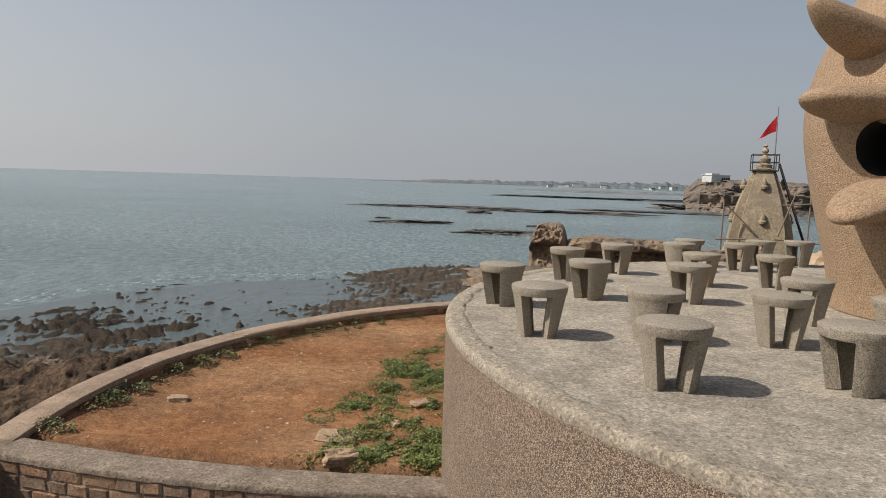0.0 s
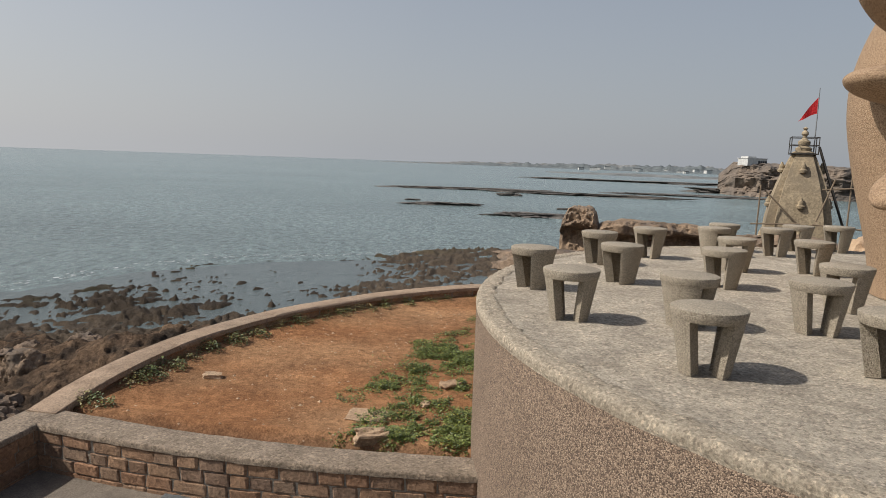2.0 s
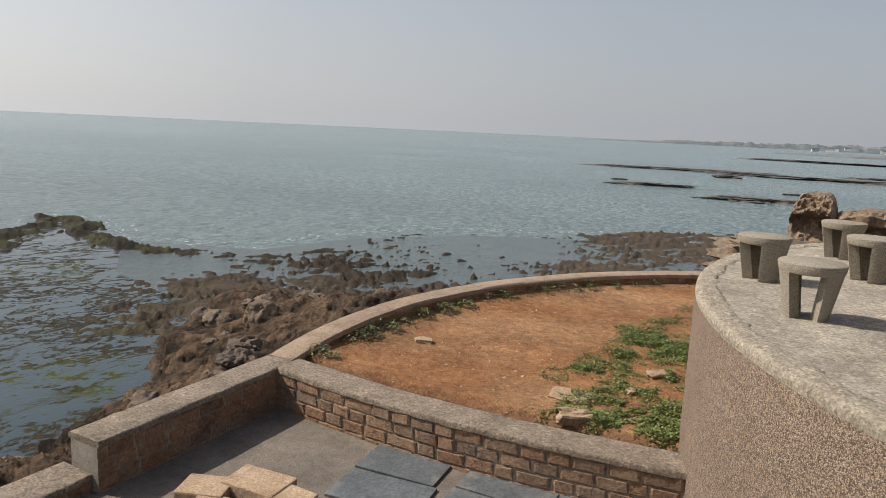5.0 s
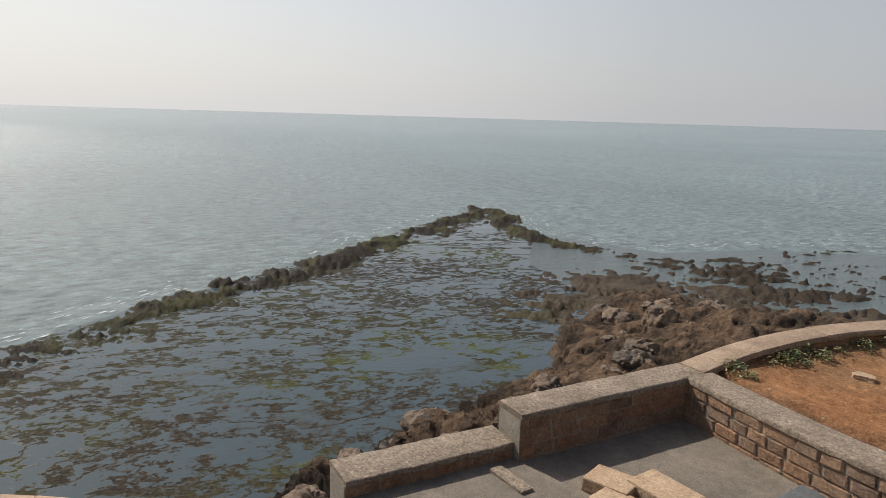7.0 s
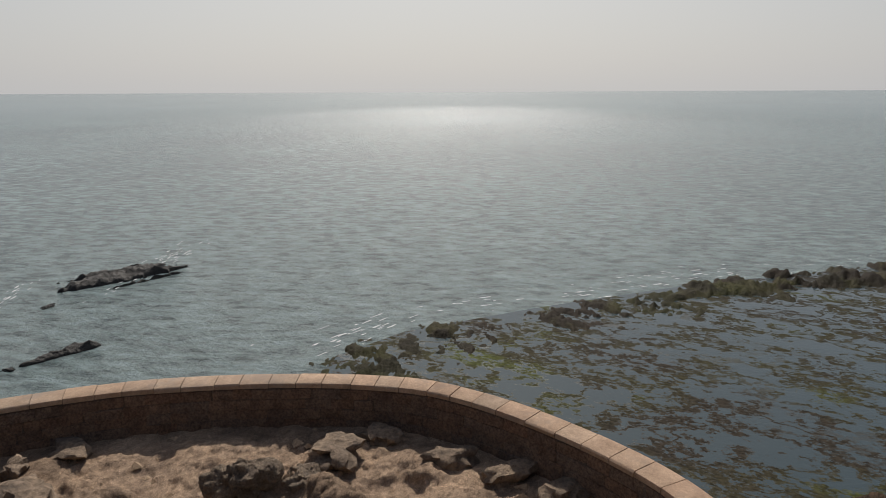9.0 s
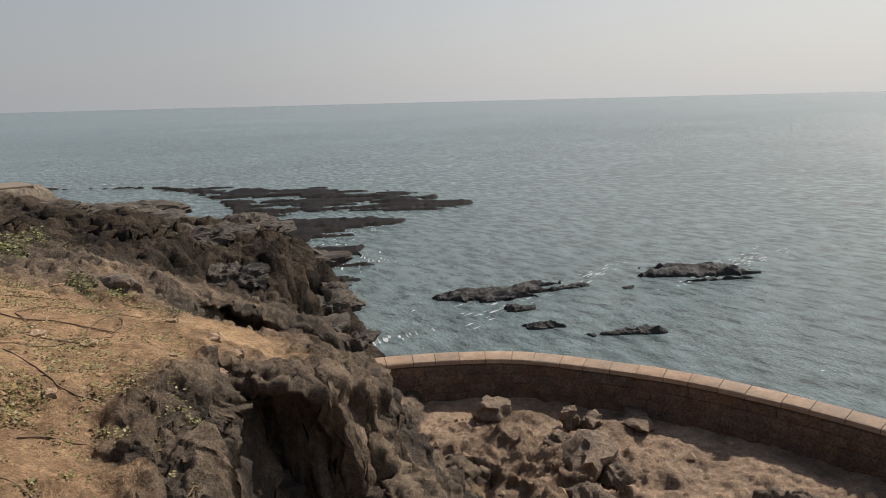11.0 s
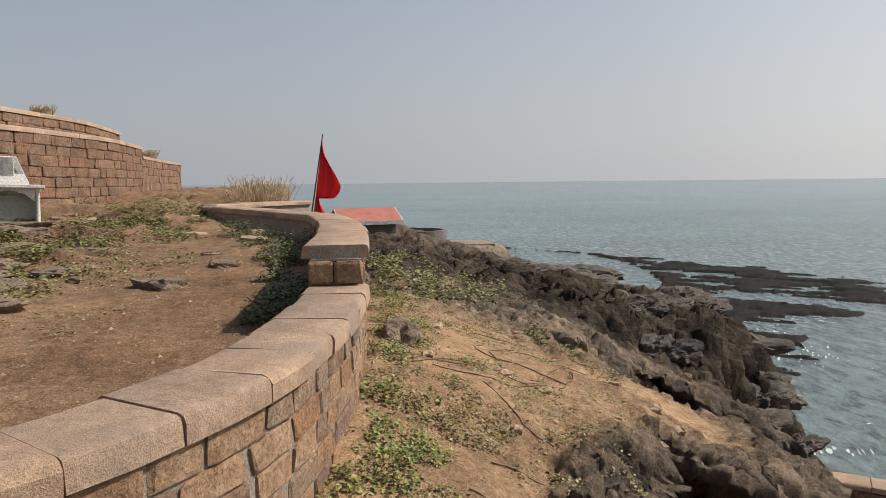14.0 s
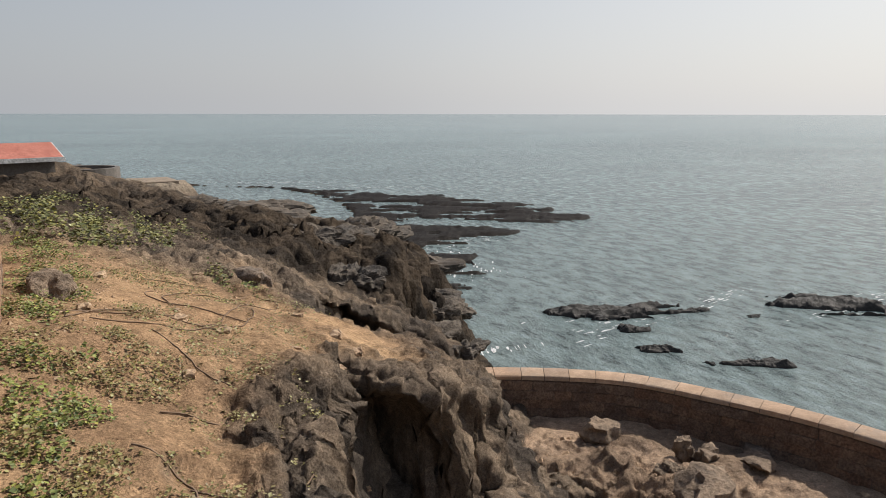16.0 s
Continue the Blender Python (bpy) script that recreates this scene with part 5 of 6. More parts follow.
def build_temple():
    t = thing("temple_tower", (12.85, 27.7, -3.17), -20)
    tagged(t, "tapering plastered temple tower behind the terrace, under repair", "temple")
    prof = ((0, 1.24), (2.2, 1.2), (2.9, 1.13), (3.6, 1.0), (4.2, 0.84), (4.7, 0.67), (5.1, 0.52), (5.4, 0.4))

    def tower(inset, half):
        bm = bmesh.new()
        rings = []
        for z, r in prof:
            r -= inset
            k = half
            pts = [(-r, -k * r), (-k * r, -k * r), (-k * r, -r), (k * r, -r), (k * r, -k * r), (r, -k * r), (r, k * r), (k * r, k * r), (k * r, r), (-k * r, r), (-k * r, k * r), (-r, k * r)]
            rings.append([bm.verts.new((x, y, z)) for x, y in pts])
        for lo, hi in zip(rings, rings[1:]):
            for i in range(12):
                bm.faces.new((lo[i], lo[(i + 1) % 12], hi[(i + 1) % 12], hi[i]))
        bm.faces.new(rings[-1])
        return bm

    part("tower", tower(0.0, 0.72), M_PLASTER, t)
    for a in range(4):
        for z, r in ((2.0, 1.22), (3.3, 1.06), (4.65, 0.7)):
            m = lathe([(0.02, 0), (0.13, 0.05), (0.15, 0.14), (0.1, 0.2), (0.11, 0.28), (0.06, 0.36), (0.03, 0.45)], 12)
            o = smooth(part("finial", m, M_PLASTER, t))
            o.matrix_basis = pose(0, 0, 0, 0, 0, a * 90) @ pose(0.0, -r, z)
    cap = smooth(part("crown", lathe([(0.36, 0), (0.4, 0.07), (0.28, 0.14), (0.3, 0.24), (0.18, 0.32), (0.22, 0.42), (0.22, 0.5), (0.1, 0.6), (0.07, 0.7), (0.13, 0.78), (0.12, 0.86), (0.04, 0.94), (0.1, 1.0), (0.02, 1.06)], 20), M_PLASTER, t))
    cap.location = (0.0, 0, 5.4)
    rail = part("guard_rail", box((0.98, 0.98, 0.04), (0, 0, 5.42)), M_POLE, t)
    for z in (5.75, 6.05):
        for sx, sy, lx, ly in ((0, -1, 0.96, 0.03), (0, 1, 0.96, 0.03), (-1, 0, 0.03, 0.96), (1, 0, 0.03, 0.96)):
            part("rail", box((lx, ly, 0.03), (sx * 0.47, sy * 0.47, z)), M_POLE, rail)
    for sx in (-1, 1):
        for sy in (-1, 1):
            part("post", rod((sx * 0.47, sy * 0.47, 5.42), (sx * 0.47, sy * 0.47, 6.07), 0.018), M_POLE, rail)
    mast = part("mast", rod((0.36, 0.1, 5.4), (0.36, 0.1, 7.95), 0.026, 0.014), M_STEEL, t)
    bm = bmesh.new()
    n = 12
    rows = []
    for i in range(n + 1):
        u = i / n
        wave = 0.07 * math.sin(u * 7.0) * u
        rows.append([bm.verts.new((-0.62 * u, wave, -(0.62 * v * (1 - u)) - 0.88 * u + 0.06 * math.sin(u * 5.0 + v) * u)) for v in (0.0, 0.33, 0.67, 1.0)])
    for lo, hi in zip(rows, rows[1:]):
        for j in range(3):
            bm.faces.new((lo[j], hi[j], hi[j + 1], lo[j + 1]))
    bmesh.ops.solidify(bm, geom=bm.faces[:], thickness=0.006)
    c = smooth(part("pennant", bm, M_RED, mast), 80)
    c.location = (0.34, 0.1, 7.6)
    lad = thing("ladder", (0, 0, 0))
    tagged(lad, "long dark ladder leaning on the temple tower", "ladder")
    lad.matrix_basis = t.matrix_basis @ pose(0, -0.3, 0)
    a, b = Vector((2.45, 0, 0.2)), Vector((0.5, 0, 5.7))
    for o in (-0.16, 0.16):
        part("stile", rod(a + Vector((0, o, 0)), b + Vector((0, o, 0)), 0.03), M_POLE, lad)
    for k in range(20):
        p = a.lerp(b, (k + 0.5) / 20)
        part("rung", rod(p + Vector((0, -0.16, 0)), p + Vector((0, 0.16, 0)), 0.018, sides=6), M_POLE, lad)
    sc = thing("scaffolding")
    tagged(sc, "rough timber pole scaffolding tied round the temple tower", "scaffolding")
    sc.matrix_basis = t.matrix_basis.copy()
    M_WOOD = plain("weathered_pole", (0.2, 0.15, 0.1), 0.9)
    for p, q in (((-1.5, -1.5, 0), (-1.45, -1.5, 4.2)), ((1.5, -1.5, 0), (1.55, -1.4, 5.2)), ((-1.7, -1.5, 2.7), (0.0, -1.55, 2.8)), ((0.4, -1.5, 2.8), (2.0, -1.5, 2.7)), ((0.6, -1.5, 4.1), (1.8, -1.45, 4.2)),
                 ((0.5, -1.5, 2.9), (1.0, -1.5, 4.5)), ((-1.3, -1.4, 4.0), (-0.1, -1.35, 2.8))):
        part("pole", rod(p, q, 0.03, sides=6), M_WOOD, sc)


def build_lumber():
    """Slabs and blocks lying about in the court."""
    for (x, y, a, sx, sy) in ((-2.75, 7.05, 8, 0.95, 0.62), (-2.75, 6.4, 10, 1.0, 0.6), (-1.55, 7.02, 4, 1.0, 0.55), (-1.6, 6.45, 6, 1.05, 0.55), (-0.55, 7.0, 2, 0.95, 0.5), (-0.5, 6.45, 3, 1.0, 0.55)):
        ob = link("stone_slab", box((sx, sy, 0.03), bevel=0.006), M_SLAB)
        ob.matrix_basis = pose(x, y, -2.205, 0, 0, a - 12)
        tagged(ob, "dark grey slate slab dusted with mortar on the court floor", "paving slab", "slate slabs in the court")
    for k, (x, y, z, a, s) in enumerate(((-3.85, 5.85, -2.13, -4, (0.62, 0.42, 0.18)), (-4.3, 5.6, -2.14, 12, (0.5, 0.36, 0.16)), (-3.42, 5.72, -2.14, -8, (0.4, 0.42, 0.16)), (-3.95, 5.35, -2.15, 5, (0.6, 0.36, 0.14)))):
        bm = box(s, bevel=0.02)
        for v in bm.verts:
            v.co += Vector((noise.noise(v.co * 7 + Vector((k, 0, 0))), noise.noise(v.co * 7 + Vector((0, k, 5))), noise.noise(v.co * 7 + Vector((3, k, 0))))) * 0.015
        ob = link("stone_block", bm, M_SAND)
        ob.matrix_basis = pose(x, y, z, 0, 0, a)
        tagged(ob, "rough tan sandstone block lying on the court floor", "stone block", "loose blocks in the court")


build_wall_flag()
build_shrine()
build_hut()
build_temple()
build_lumber()


def broken_slab(name, at, size, turn, tilt, seed, mat, label, group=""):
    """A flat split stone with chipped corners."""
    bm = bmesh.new()
    box_into(bm, size)
    bmesh.ops.subdivide_edges(bm, edges=bm.edges[:], cuts=2, use_grid_fill=True)
    bmesh.ops.bevel(bm, geom=[e for e in bm.edges if e.calc_face_angle(0) > 1.0], offset=min(size) * 0.12, segments=1, affect="EDGES")
    for v in bm.verts:
        f = Vector((v.co.x / size[0], v.co.y / size[1], v.co.z / size[2])) * 2
        o = Vector((seed * 2.7, seed, 0))
        v.co += Vector((noise.noise(f * 1.3 + o) * size[0] * 0.22, noise.noise(f * 1.3 - o) * size[1] * 0.22, noise.noise(f * 1.7 + o * 2) * size[2] * 0.3))
    ob = link(name, bm, mat)
    ob.matrix_basis = pose(*at, tilt, tilt * 0.5, turn)
    return tagged(ob, label, "stone", group)


for at, size, turn, tilt, seed, label in (((-1.05, 7.98, -1.7), (0.36, 0.2, 0.12), 25, 10, 1, "wedge of tan stone lying among creepers on red earth"), ((-1.2, 8.75, -1.765), (0.5, 0.36, 0.06), -10, 2, 2, "flat tan stone sunk in the red earth"),
                                         ((-3.67, 9.95, -1.73), (0.26, 0.15, 0.08), 10, 5, 3, "pale lump of stone on the red earth"), ((-0.2, 10.0, -1.72), (0.3, 0.16, 0.08), 40, 6, 4, "grey stone among green creepers"),
                                         ((-0.5, 9.2, -1.73), (0.16, 0.1, 0.06), 70, 6, 5, "small grey stone among green creepers")):
    broken_slab("stone", at, size, turn, tilt, seed, M_SAND, label)
rnd_s = random.Random(77)
for k, (x, y) in enumerate(((4.3, -6.9), (5.2, -8.1), (5.9, -9.4), (4.7, -9.2), (6.5, -10.9), (7.2, -12.3), (5.4, -10.9))):
    z = float(lie_of_land(np.array([x, x]), np.array([y, y]))[0][0])
    s = 0.38 + 0.05 * (k * 5 % 7)
    build_rock("ledge", (x, y, z + 0.0), (s, s * 0.6, 0.12 + 0.02 * (k % 3)), k + 90, M_LEDGE, "layered grey-brown rock ledge breaking the soil slope", 15 + 17 * (k % 5), 0.7, 4, "ledges on the slope")
for k in range(26):
    x, y = rnd_s.uniform(2.6, 9.0), rnd_s.uniform(-17.5, -6.5)
    if x > 9.6 or (abs(x - 8.2) < 0.9 and abs(y + 13.9) < 0.8):
        continue
    z = float(lie_of_land(np.array([x, x]), np.array([y, y]))[0][0])
    s = rnd_s.uniform(0.15, 0.5)
    broken_slab("slope_stone", (x, y, z + 0.02), (s, s * rnd_s.uniform(0.4, 0.8), s * rnd_s.uniform(0.2, 0.35)), rnd_s.uniform(0, 180), rnd_s.uniform(-6, 6), k, M_LEDGE if k % 3 else M_SAND, "weathered flat stone lying on the soil slope", "stones on the slope")
for k in range(22):
    x, y = rnd_s.uniform(-2.6, 0.2), rnd_s.uniform(-11.5, -4.2)
    pt = np.array([x, x]), np.array([y, y])
    if float(inside(*pt, COAST_EAST)[0]) < 2.6:
        continue
    s = rnd_s.uniform(0.05, 0.17)
    broken_slab("soil_stone", (x, y, float(lie_of_land(*pt)[0][0]) + 0.01), (s, s * 0.7, s * 0.45), rnd_s.uniform(0, 180), rnd_s.uniform(-8, 8), k + 40, M_SAND, "loose tan stone on the dry soil", "loose stones on the soil")
for at, size, seed, turn in (((4.5, -13.4, 0.5), (0.5, 0.25, 0.12), 5, 10), ((3.1, -13.2, 0.5), (0.3, 0.25, 0.2), 6, 30), ((9.2, -13.0, 0.55), (0.5, 0.3, 0.2), 8, 0)):
    build_rock("stone", at, size, seed, M_SAND, "weathered brown stone lying on the soil slope", turn, 0.3, 3)
for at, size, seed, turn in (((0.3, -7.4, -0.12), (0.22, 0.32, 0.26), 11, 0), ((-2.0, -10.2, -0.95), (0.22, 0.4, 0.34), 12, 20)):
    build_rock("boulder", at, size, seed, M_ROCK, "rounded grey-brown boulder bedded in tan soil", turn, 0.35, 4)
for at, size, seed, turn in (((-10.6, -9.9, -5.4), (0.25, 0.2, 0.35), 21, 0), ((-10.85, -9.5, -5.45), (0.3, 0.2, 0.3), 22, 40), ((-11.7, -9.0, -5.5), (0.5, 0.3, 0.2), 23, 60), ((-9.6, -8.4, -5.35), (0.7, 0.5, 0.55), 24, 30), ((-9.5, -11.2, -5.4), (0.4, 0.35, 0.35), 25, 0),
                             ((-13.1, -3.0, -5.5), (0.45, 0.3, 0.22), 26, 80), ((-12.4, -1.4, -5.5), (0.5, 0.3, 0.25), 27, 100), ((-12.0, -0.3, -5.5), (0.55, 0.3, 0.25), 28, 120), ((-11.4, 0.7, -5.5), (0.5, 0.35, 0.25), 29, 140), ((-12.2, -3.7, -5.4), (0.6, 0.5, 0.3), 30, 20)):
    build_rock("yard_stone", at, size, seed, M_ROCK, "broken stone lying on the sandy yard floor", turn, 0.7, 3, "broken stones in the yard")

# honeycombed rock along the cliff below the parapet, and outcrops down the headland
rnd_c = random.Random(31)


def land_at(x, y):
    return float(lie_of_land(np.array([x, x]), np.array([y, y]))[0][0])


for k in range(26):
    y = -13.5 - 27 * (k / 25) ** 1.2
    edge = float(np.interp(-y, [-p[1] for p in COAST_EAST[4:12]], [p[0] for p in COAST_EAST[4:12]]))
    x = edge + rnd_c.uniform(1.2, 7.0)
    r = rnd_c.uniform(0.5, 1.15) * (1 + 0.012 * (-y - 13))
    build_crag((x, y, land_at(x, y) + 0.05 * r), (r * 1.45, r * 0.8, r * rnd_c.uniform(0.25, 0.4)), 60 + k, rnd_c.uniform(-30, 30), "dark weathered rock outcrop on the headland slope", "outcrops on the headland", 5, 0.3, 1.9, M_OUTCROP)

for k, (x, y, r) in enumerate(((-9.6, -7.9, 0.32), (-10.6, -4.9, 0.5), (-9.7, -9.3, 0.3), (-11.2, -4.0, 0.35), (-8.4, -7.4, 0.42), (-9.0, -4.9, 0.45), (-9.8, -3.8, 0.4))):
    build_crag((x, y, land_at(x, y) + 0.1), (r * 1.3, r * 0.75, r * 0.7), 300 + k, 100 + 25 * (k % 4), "weathered brown rock bedded in the sandy yard", "rocks bedded in the yard", 5, 0.14, 3.0, None, 0.6)
for k in range(24):
    y = -25 - 21 * k / 23
    edge = float(np.interp(-y, [-p[1] for p in COAST_EAST[4:13]], [p[0] for p in COAST_EAST[4:13]]))
    x = edge + rnd_c.uniform(2.5, 12.0)
    r = rnd_c.uniform(0.9, 1.7)
    build_crag((x, y, land_at(x, y)), (r * 1.7, r * 0.8, r * rnd_c.uniform(0.26, 0.4)), 120 + k, rnd_c.uniform(-30, 30), "dark weathered rock outcrop on the headland slope", "outcrops on the headland", 4, 0.24, 1.9, M_OUTCROP)


def build_skerry(at, size, turn, seed, label, group):
    """A ragged plate of bedded rock just breaking the surface, in low ledges with gaps."""
    n, m = 110, 46
    u, v = np.meshgrid(np.linspace(-1.25, 1.25, n), np.linspace(-1.4, 1.4, m), indexing="ij")
    x, y = u * size[0], v * size[1]
    bend = 0.35 * np.sin(u * 2.3 + seed) + 0.5 * (fbm(x * 0.6 + seed * 7, y * 0.0, 3, seed) - 0.5)
    body = 1 - u**2 - (v - bend * 0.5) ** 2
    body = body * 0.55 + 2.4 * (ridged(x * 0.4 + seed * 9, y * 1.0, 5, seed + 3) - 0.62)
    z = np.where(body > 0, size[2] * (np.sqrt(np.clip(body, 0, 1)) * 0.9 + 1.6 * np.clip(body, 0, 1) * fbm(x * 2.4, y * 4.5, 4, seed + 5, 0.65)), -0.2 + np.clip(body, -0.4, 0))
    me = bpy.data.meshes.new("skerry")
    idx = np.arange(n * m).reshape(n, m)
    quads = np.stack([idx[:-1, :-1], idx[1:, :-1], idx[1:, 1:], idx[:-1, 1:]], -1).reshape(-1, 4)
    keep = z.ravel()[quads].max(1) > 0
    me.from_pydata(np.stack([x, y, z], -1).reshape(-1, 3).tolist(), [], quads[keep].tolist())
    me.materials.append(M_SKERRY)
    ob = smooth(new("skerry", me), 50)
    ob.matrix_basis = pose(at[0], at[1], SEA, 0, 0, turn)
    return tagged(ob, label, "rock", group)


for k, (cx, cy, a, b, turn) in enumerate(SKERRIES):
    build_skerry((cx, cy), (a, b, 0.24 if a > 1.6 else 0.18), turn, k + 2, "low black ledge of rock awash off the eastern shore", "rocks awash to the east")
for k in range(26):
    f = k / 25
    y = 5.5 + 24 * f
    edge = float(np.interp(y, [p[1] for p in SHORE_WEST[1:9]], [p[0] for p in SHORE_WEST[1:9]]))
    x = edge + rnd_c.uniform(0.4, 6.5)
    r = rnd_c.uniform(0.25, 0.6)
    build_crag((x, y, land_at(x, y) + 0.08), (r * 1.2, r, r * rnd_c.uniform(0.45, 0.75)), 210 + k, rnd_c.uniform(0, 180), "pitted brown boulder among the shore rocks", "boulders on the west shore", 4, 0.1, 3.4, M_RIDGE, 0.6)

# rocks beyond the terrace
RIDGE_SECTION = ((0.05, -2.3), (0.2, -1.5), (0.1, -1.1), (-0.1, -0.8), (0.1, -0.62), (0.5, -0.5), (0.58, -0.3), (0.35, -0.1), (0.0, 0.0), (-0.6, 0.02), (-1.1, -0.2), (-1.35, -0.8), (-1.4, -2.3))


def build_ledge(name, plan, crest, size, seed, label, group):
    """A weathered rock bank: flat worn crest, a lip in front and a hollow worn below it."""
    line = curve(plan, 0.05)
    run = lengths(line)
    n, m = max(40, int(run[-1] / 0.07)), 60
    ks = np.linspace(0, len(RIDGE_SECTION) - 1, m)
    o = np.interp(ks, range(len(RIDGE_SECTION)), [q[0] for q in RIDGE_SECTION])
    z = np.interp(ks, range(len(RIDGE_SECTION)), [q[1] for q in RIDGE_SECTION])
    bm = bmesh.new()
    rows = []
    for i in range(n + 1):
        u = i / n
        q, t = on_line(line, run, run[-1] * u)
        end = max(0.12, (1 - abs(2 * u - 1) ** 5)) ** 0.5
        row = []
        for j in range(m):
            c = q + Vector((t.y, -t.x, 0)) * (o[j] * size * end) + Vector((0, 0, crest + (z[j] + 0.9) * size * end - 0.9 * size))
            w = c + Vector((seed * 5.1, 0, 0))
            f = 0.5 * noise.fractal(w * 0.8, 1.0, 2.1, 3) + 0.3 * (0.35 - abs(noise.noise(w * 2.6))) + 0.22 * (0.3 - abs(noise.noise(w * 6.0))) + 0.12 * (0.3 - abs(noise.noise(w * 13.0)))
            out = Vector((t.y, -t.x, 0)) * (1 if o[j] > -0.2 else -0.4) + Vector((0, 0, 0.45 if z[j] > -0.4 else 0.0))
            row.append(bm.verts.new(c + out * f * 0.85 * size * end))
        rows.append(row)
    for lo, hi in zip(rows, rows[1:]):
        for j in range(m - 1):
            bm.faces.new((lo[j], hi[j], hi[j + 1], lo[j + 1]))
    bm.faces.new(rows[0])
    bm.faces.new(list(reversed(rows[-1])))
    bmesh.ops.recalc_face_normals(bm, faces=bm.faces[:])
    return tagged(smooth(link(name, bm, M_BANK), 40), label, "rock", group)


build_ledge("undercut_rock", [(2.95, 22.6), (3.5, 22.45), (4.15, 22.3)], 0.08, 0.95, 41, "tall undercut brown rock at the end of a low ridge", "rock ridge behind the terrace")
build_ledge("rock_bank", [(3.9, 22.3), (5.2, 22.1), (6.6, 21.9), (7.7, 21.7)], -0.2, 0.72, 43, "flat-topped brown rock bank behind the terrace", "rock ridge behind the terrace")
build_ledge("rock_bank", [(7.5, 21.9), (8.9, 21.3), (10.0, 20.8), (11.0, 20.2)], -0.42, 0.7, 47, "low dark end of the brown rock bank", "rock ridge behind the terrace")
build_rock("rock_ledge", (5.2, 19.8, -1.7), (4.5, 1.6, 0.9), 44, M_ROCK, "flat rock ledge between terrace and ridge", -10, 0.3, 5)
build_rock("boulder", (11.2, 19.5, -0.75), (0.7, 0.6, 0.8), 45, M_SAND, "tan boulder beside the temple tower", 0, 0.4, 4)
build_rock("boulder", (-15.6, 23.2, -6.35), (0.72, 0.62, 0.95), 46, M_BANK, "upright brown boulder on the shore rocks", 10, 0.35, 5)

# skerries off the point
for x, y, a, b, h, s, turn in ((-5.5, 151, 6.5, 2.0, 1.2, 51, 6), (11, 127, 7.5, 2.5, 1.4, 52, -8), (-5, 240, 26, 3.5, 1.5, 53, 3), (33, 225, 26, 4.0, 1.7, 54, -14), (12, 205, 3.0, 1.2, 1.6, 55, 0), (80, 250, 24, 4, 1.2, 56, -8), (75, 480, 45, 10, 1.6, 57, -6), (140, 450, 60, 14, 2.4, 58, -10), (108, 300, 14, 8, 4.0, 59, 10), (22, 150, 2, 0.8, 0.7, 60, 0), (-14, 165, 1.5, 0.7, 0.7, 61, 0)):
    build_rock("skerry", (x, y, SEA), (a, b, h * 0.65), s, M_FARROCK, "low dark rock awash in the sea", turn, 0.95, 5, "skerries off the point")


# beyond the hut: a round stone seat wall and a pale paved landing
ring = bmesh.new()
prof = [(1.95, -0.6), (1.95, 0.55), (1.68, 0.55), (1.68, -0.6)]
rings = [[ring.verts.new((r * math.cos(2 * math.pi * i / 40), r * math.sin(2 * math.pi * i / 40), z)) for r, z in prof] for i in range(40)]
for a, b in zip(rings, rings[1:] + rings[:1]):
    for i in range(4):
        ring.faces.new((a[i], b[i], b[(i + 1) % 4], a[(i + 1) % 4]))
bmesh.ops.recalc_face_normals(ring, faces=ring.faces[:])
ob = link("round_seat_wall", ring, M_HUT)
ob.location = (0.75, -46.6, -2.3)
tagged(ob, "low round brown stone wall beside the hut", "wall")
ob = link("landing", box((4.6, 3.2, 0.5), bevel=0.05), M_CAP)
ob.matrix_basis = pose(-2.1, -48.6, -3.08, 0, 0, 8)
tagged(ob, "pale paved landing on the headland beside the hut", "landing", kind="structure")

# ---- far coast ----


def land_strip(name, az0, az1, dist, depth, height, seed, mat, label, n=700, bushy=0.0):
    """A far low coast: a ridge of land with an uneven crest."""
    bm = bmesh.new()
    rows = []
    for k, (f, g) in enumerate(((0, 0), (0.15, 0.25), (0.3, 0.75), (0.5, 1.0), (0.8, 0.9), (1.0, 0.0))):
        row = []
        for i in range(n + 1):
            u = i / n
            a = radians(az0 + (az1 - az0) * u)
            d = dist(u) + depth * f + depth * 0.12 * noise.noise(Vector((u * 30, k * 3.3, seed)))
            ends = min(1.0, u * 8, (1 - u) * 12 + 0.4)
            crest = height(u) * ends * (0.75 + 0.45 * noise.fractal(Vector((u * 22, seed, 0)), 1.0, 2.0, 4) + bushy * noise.fractal(Vector((u * 130, seed, k * 0.2)), 0.9, 2.0, 3))
            row.append(bm.verts.new((-math.sin(a) * d, math.cos(a) * d, SEA - 0.3 + max(0.0, crest) * g)))
        rows.append(row)
    for a, b in zip(rows, rows[1:]):
        for i in range(n):
            bm.faces.new((a[i], a[i + 1], b[i + 1], b[i]))
    bmesh.ops.recalc_face_normals(bm, faces=bm.faces[:])
    return tagged(smooth(link(name, bm, mat), 60), label, "coast", kind="structure")


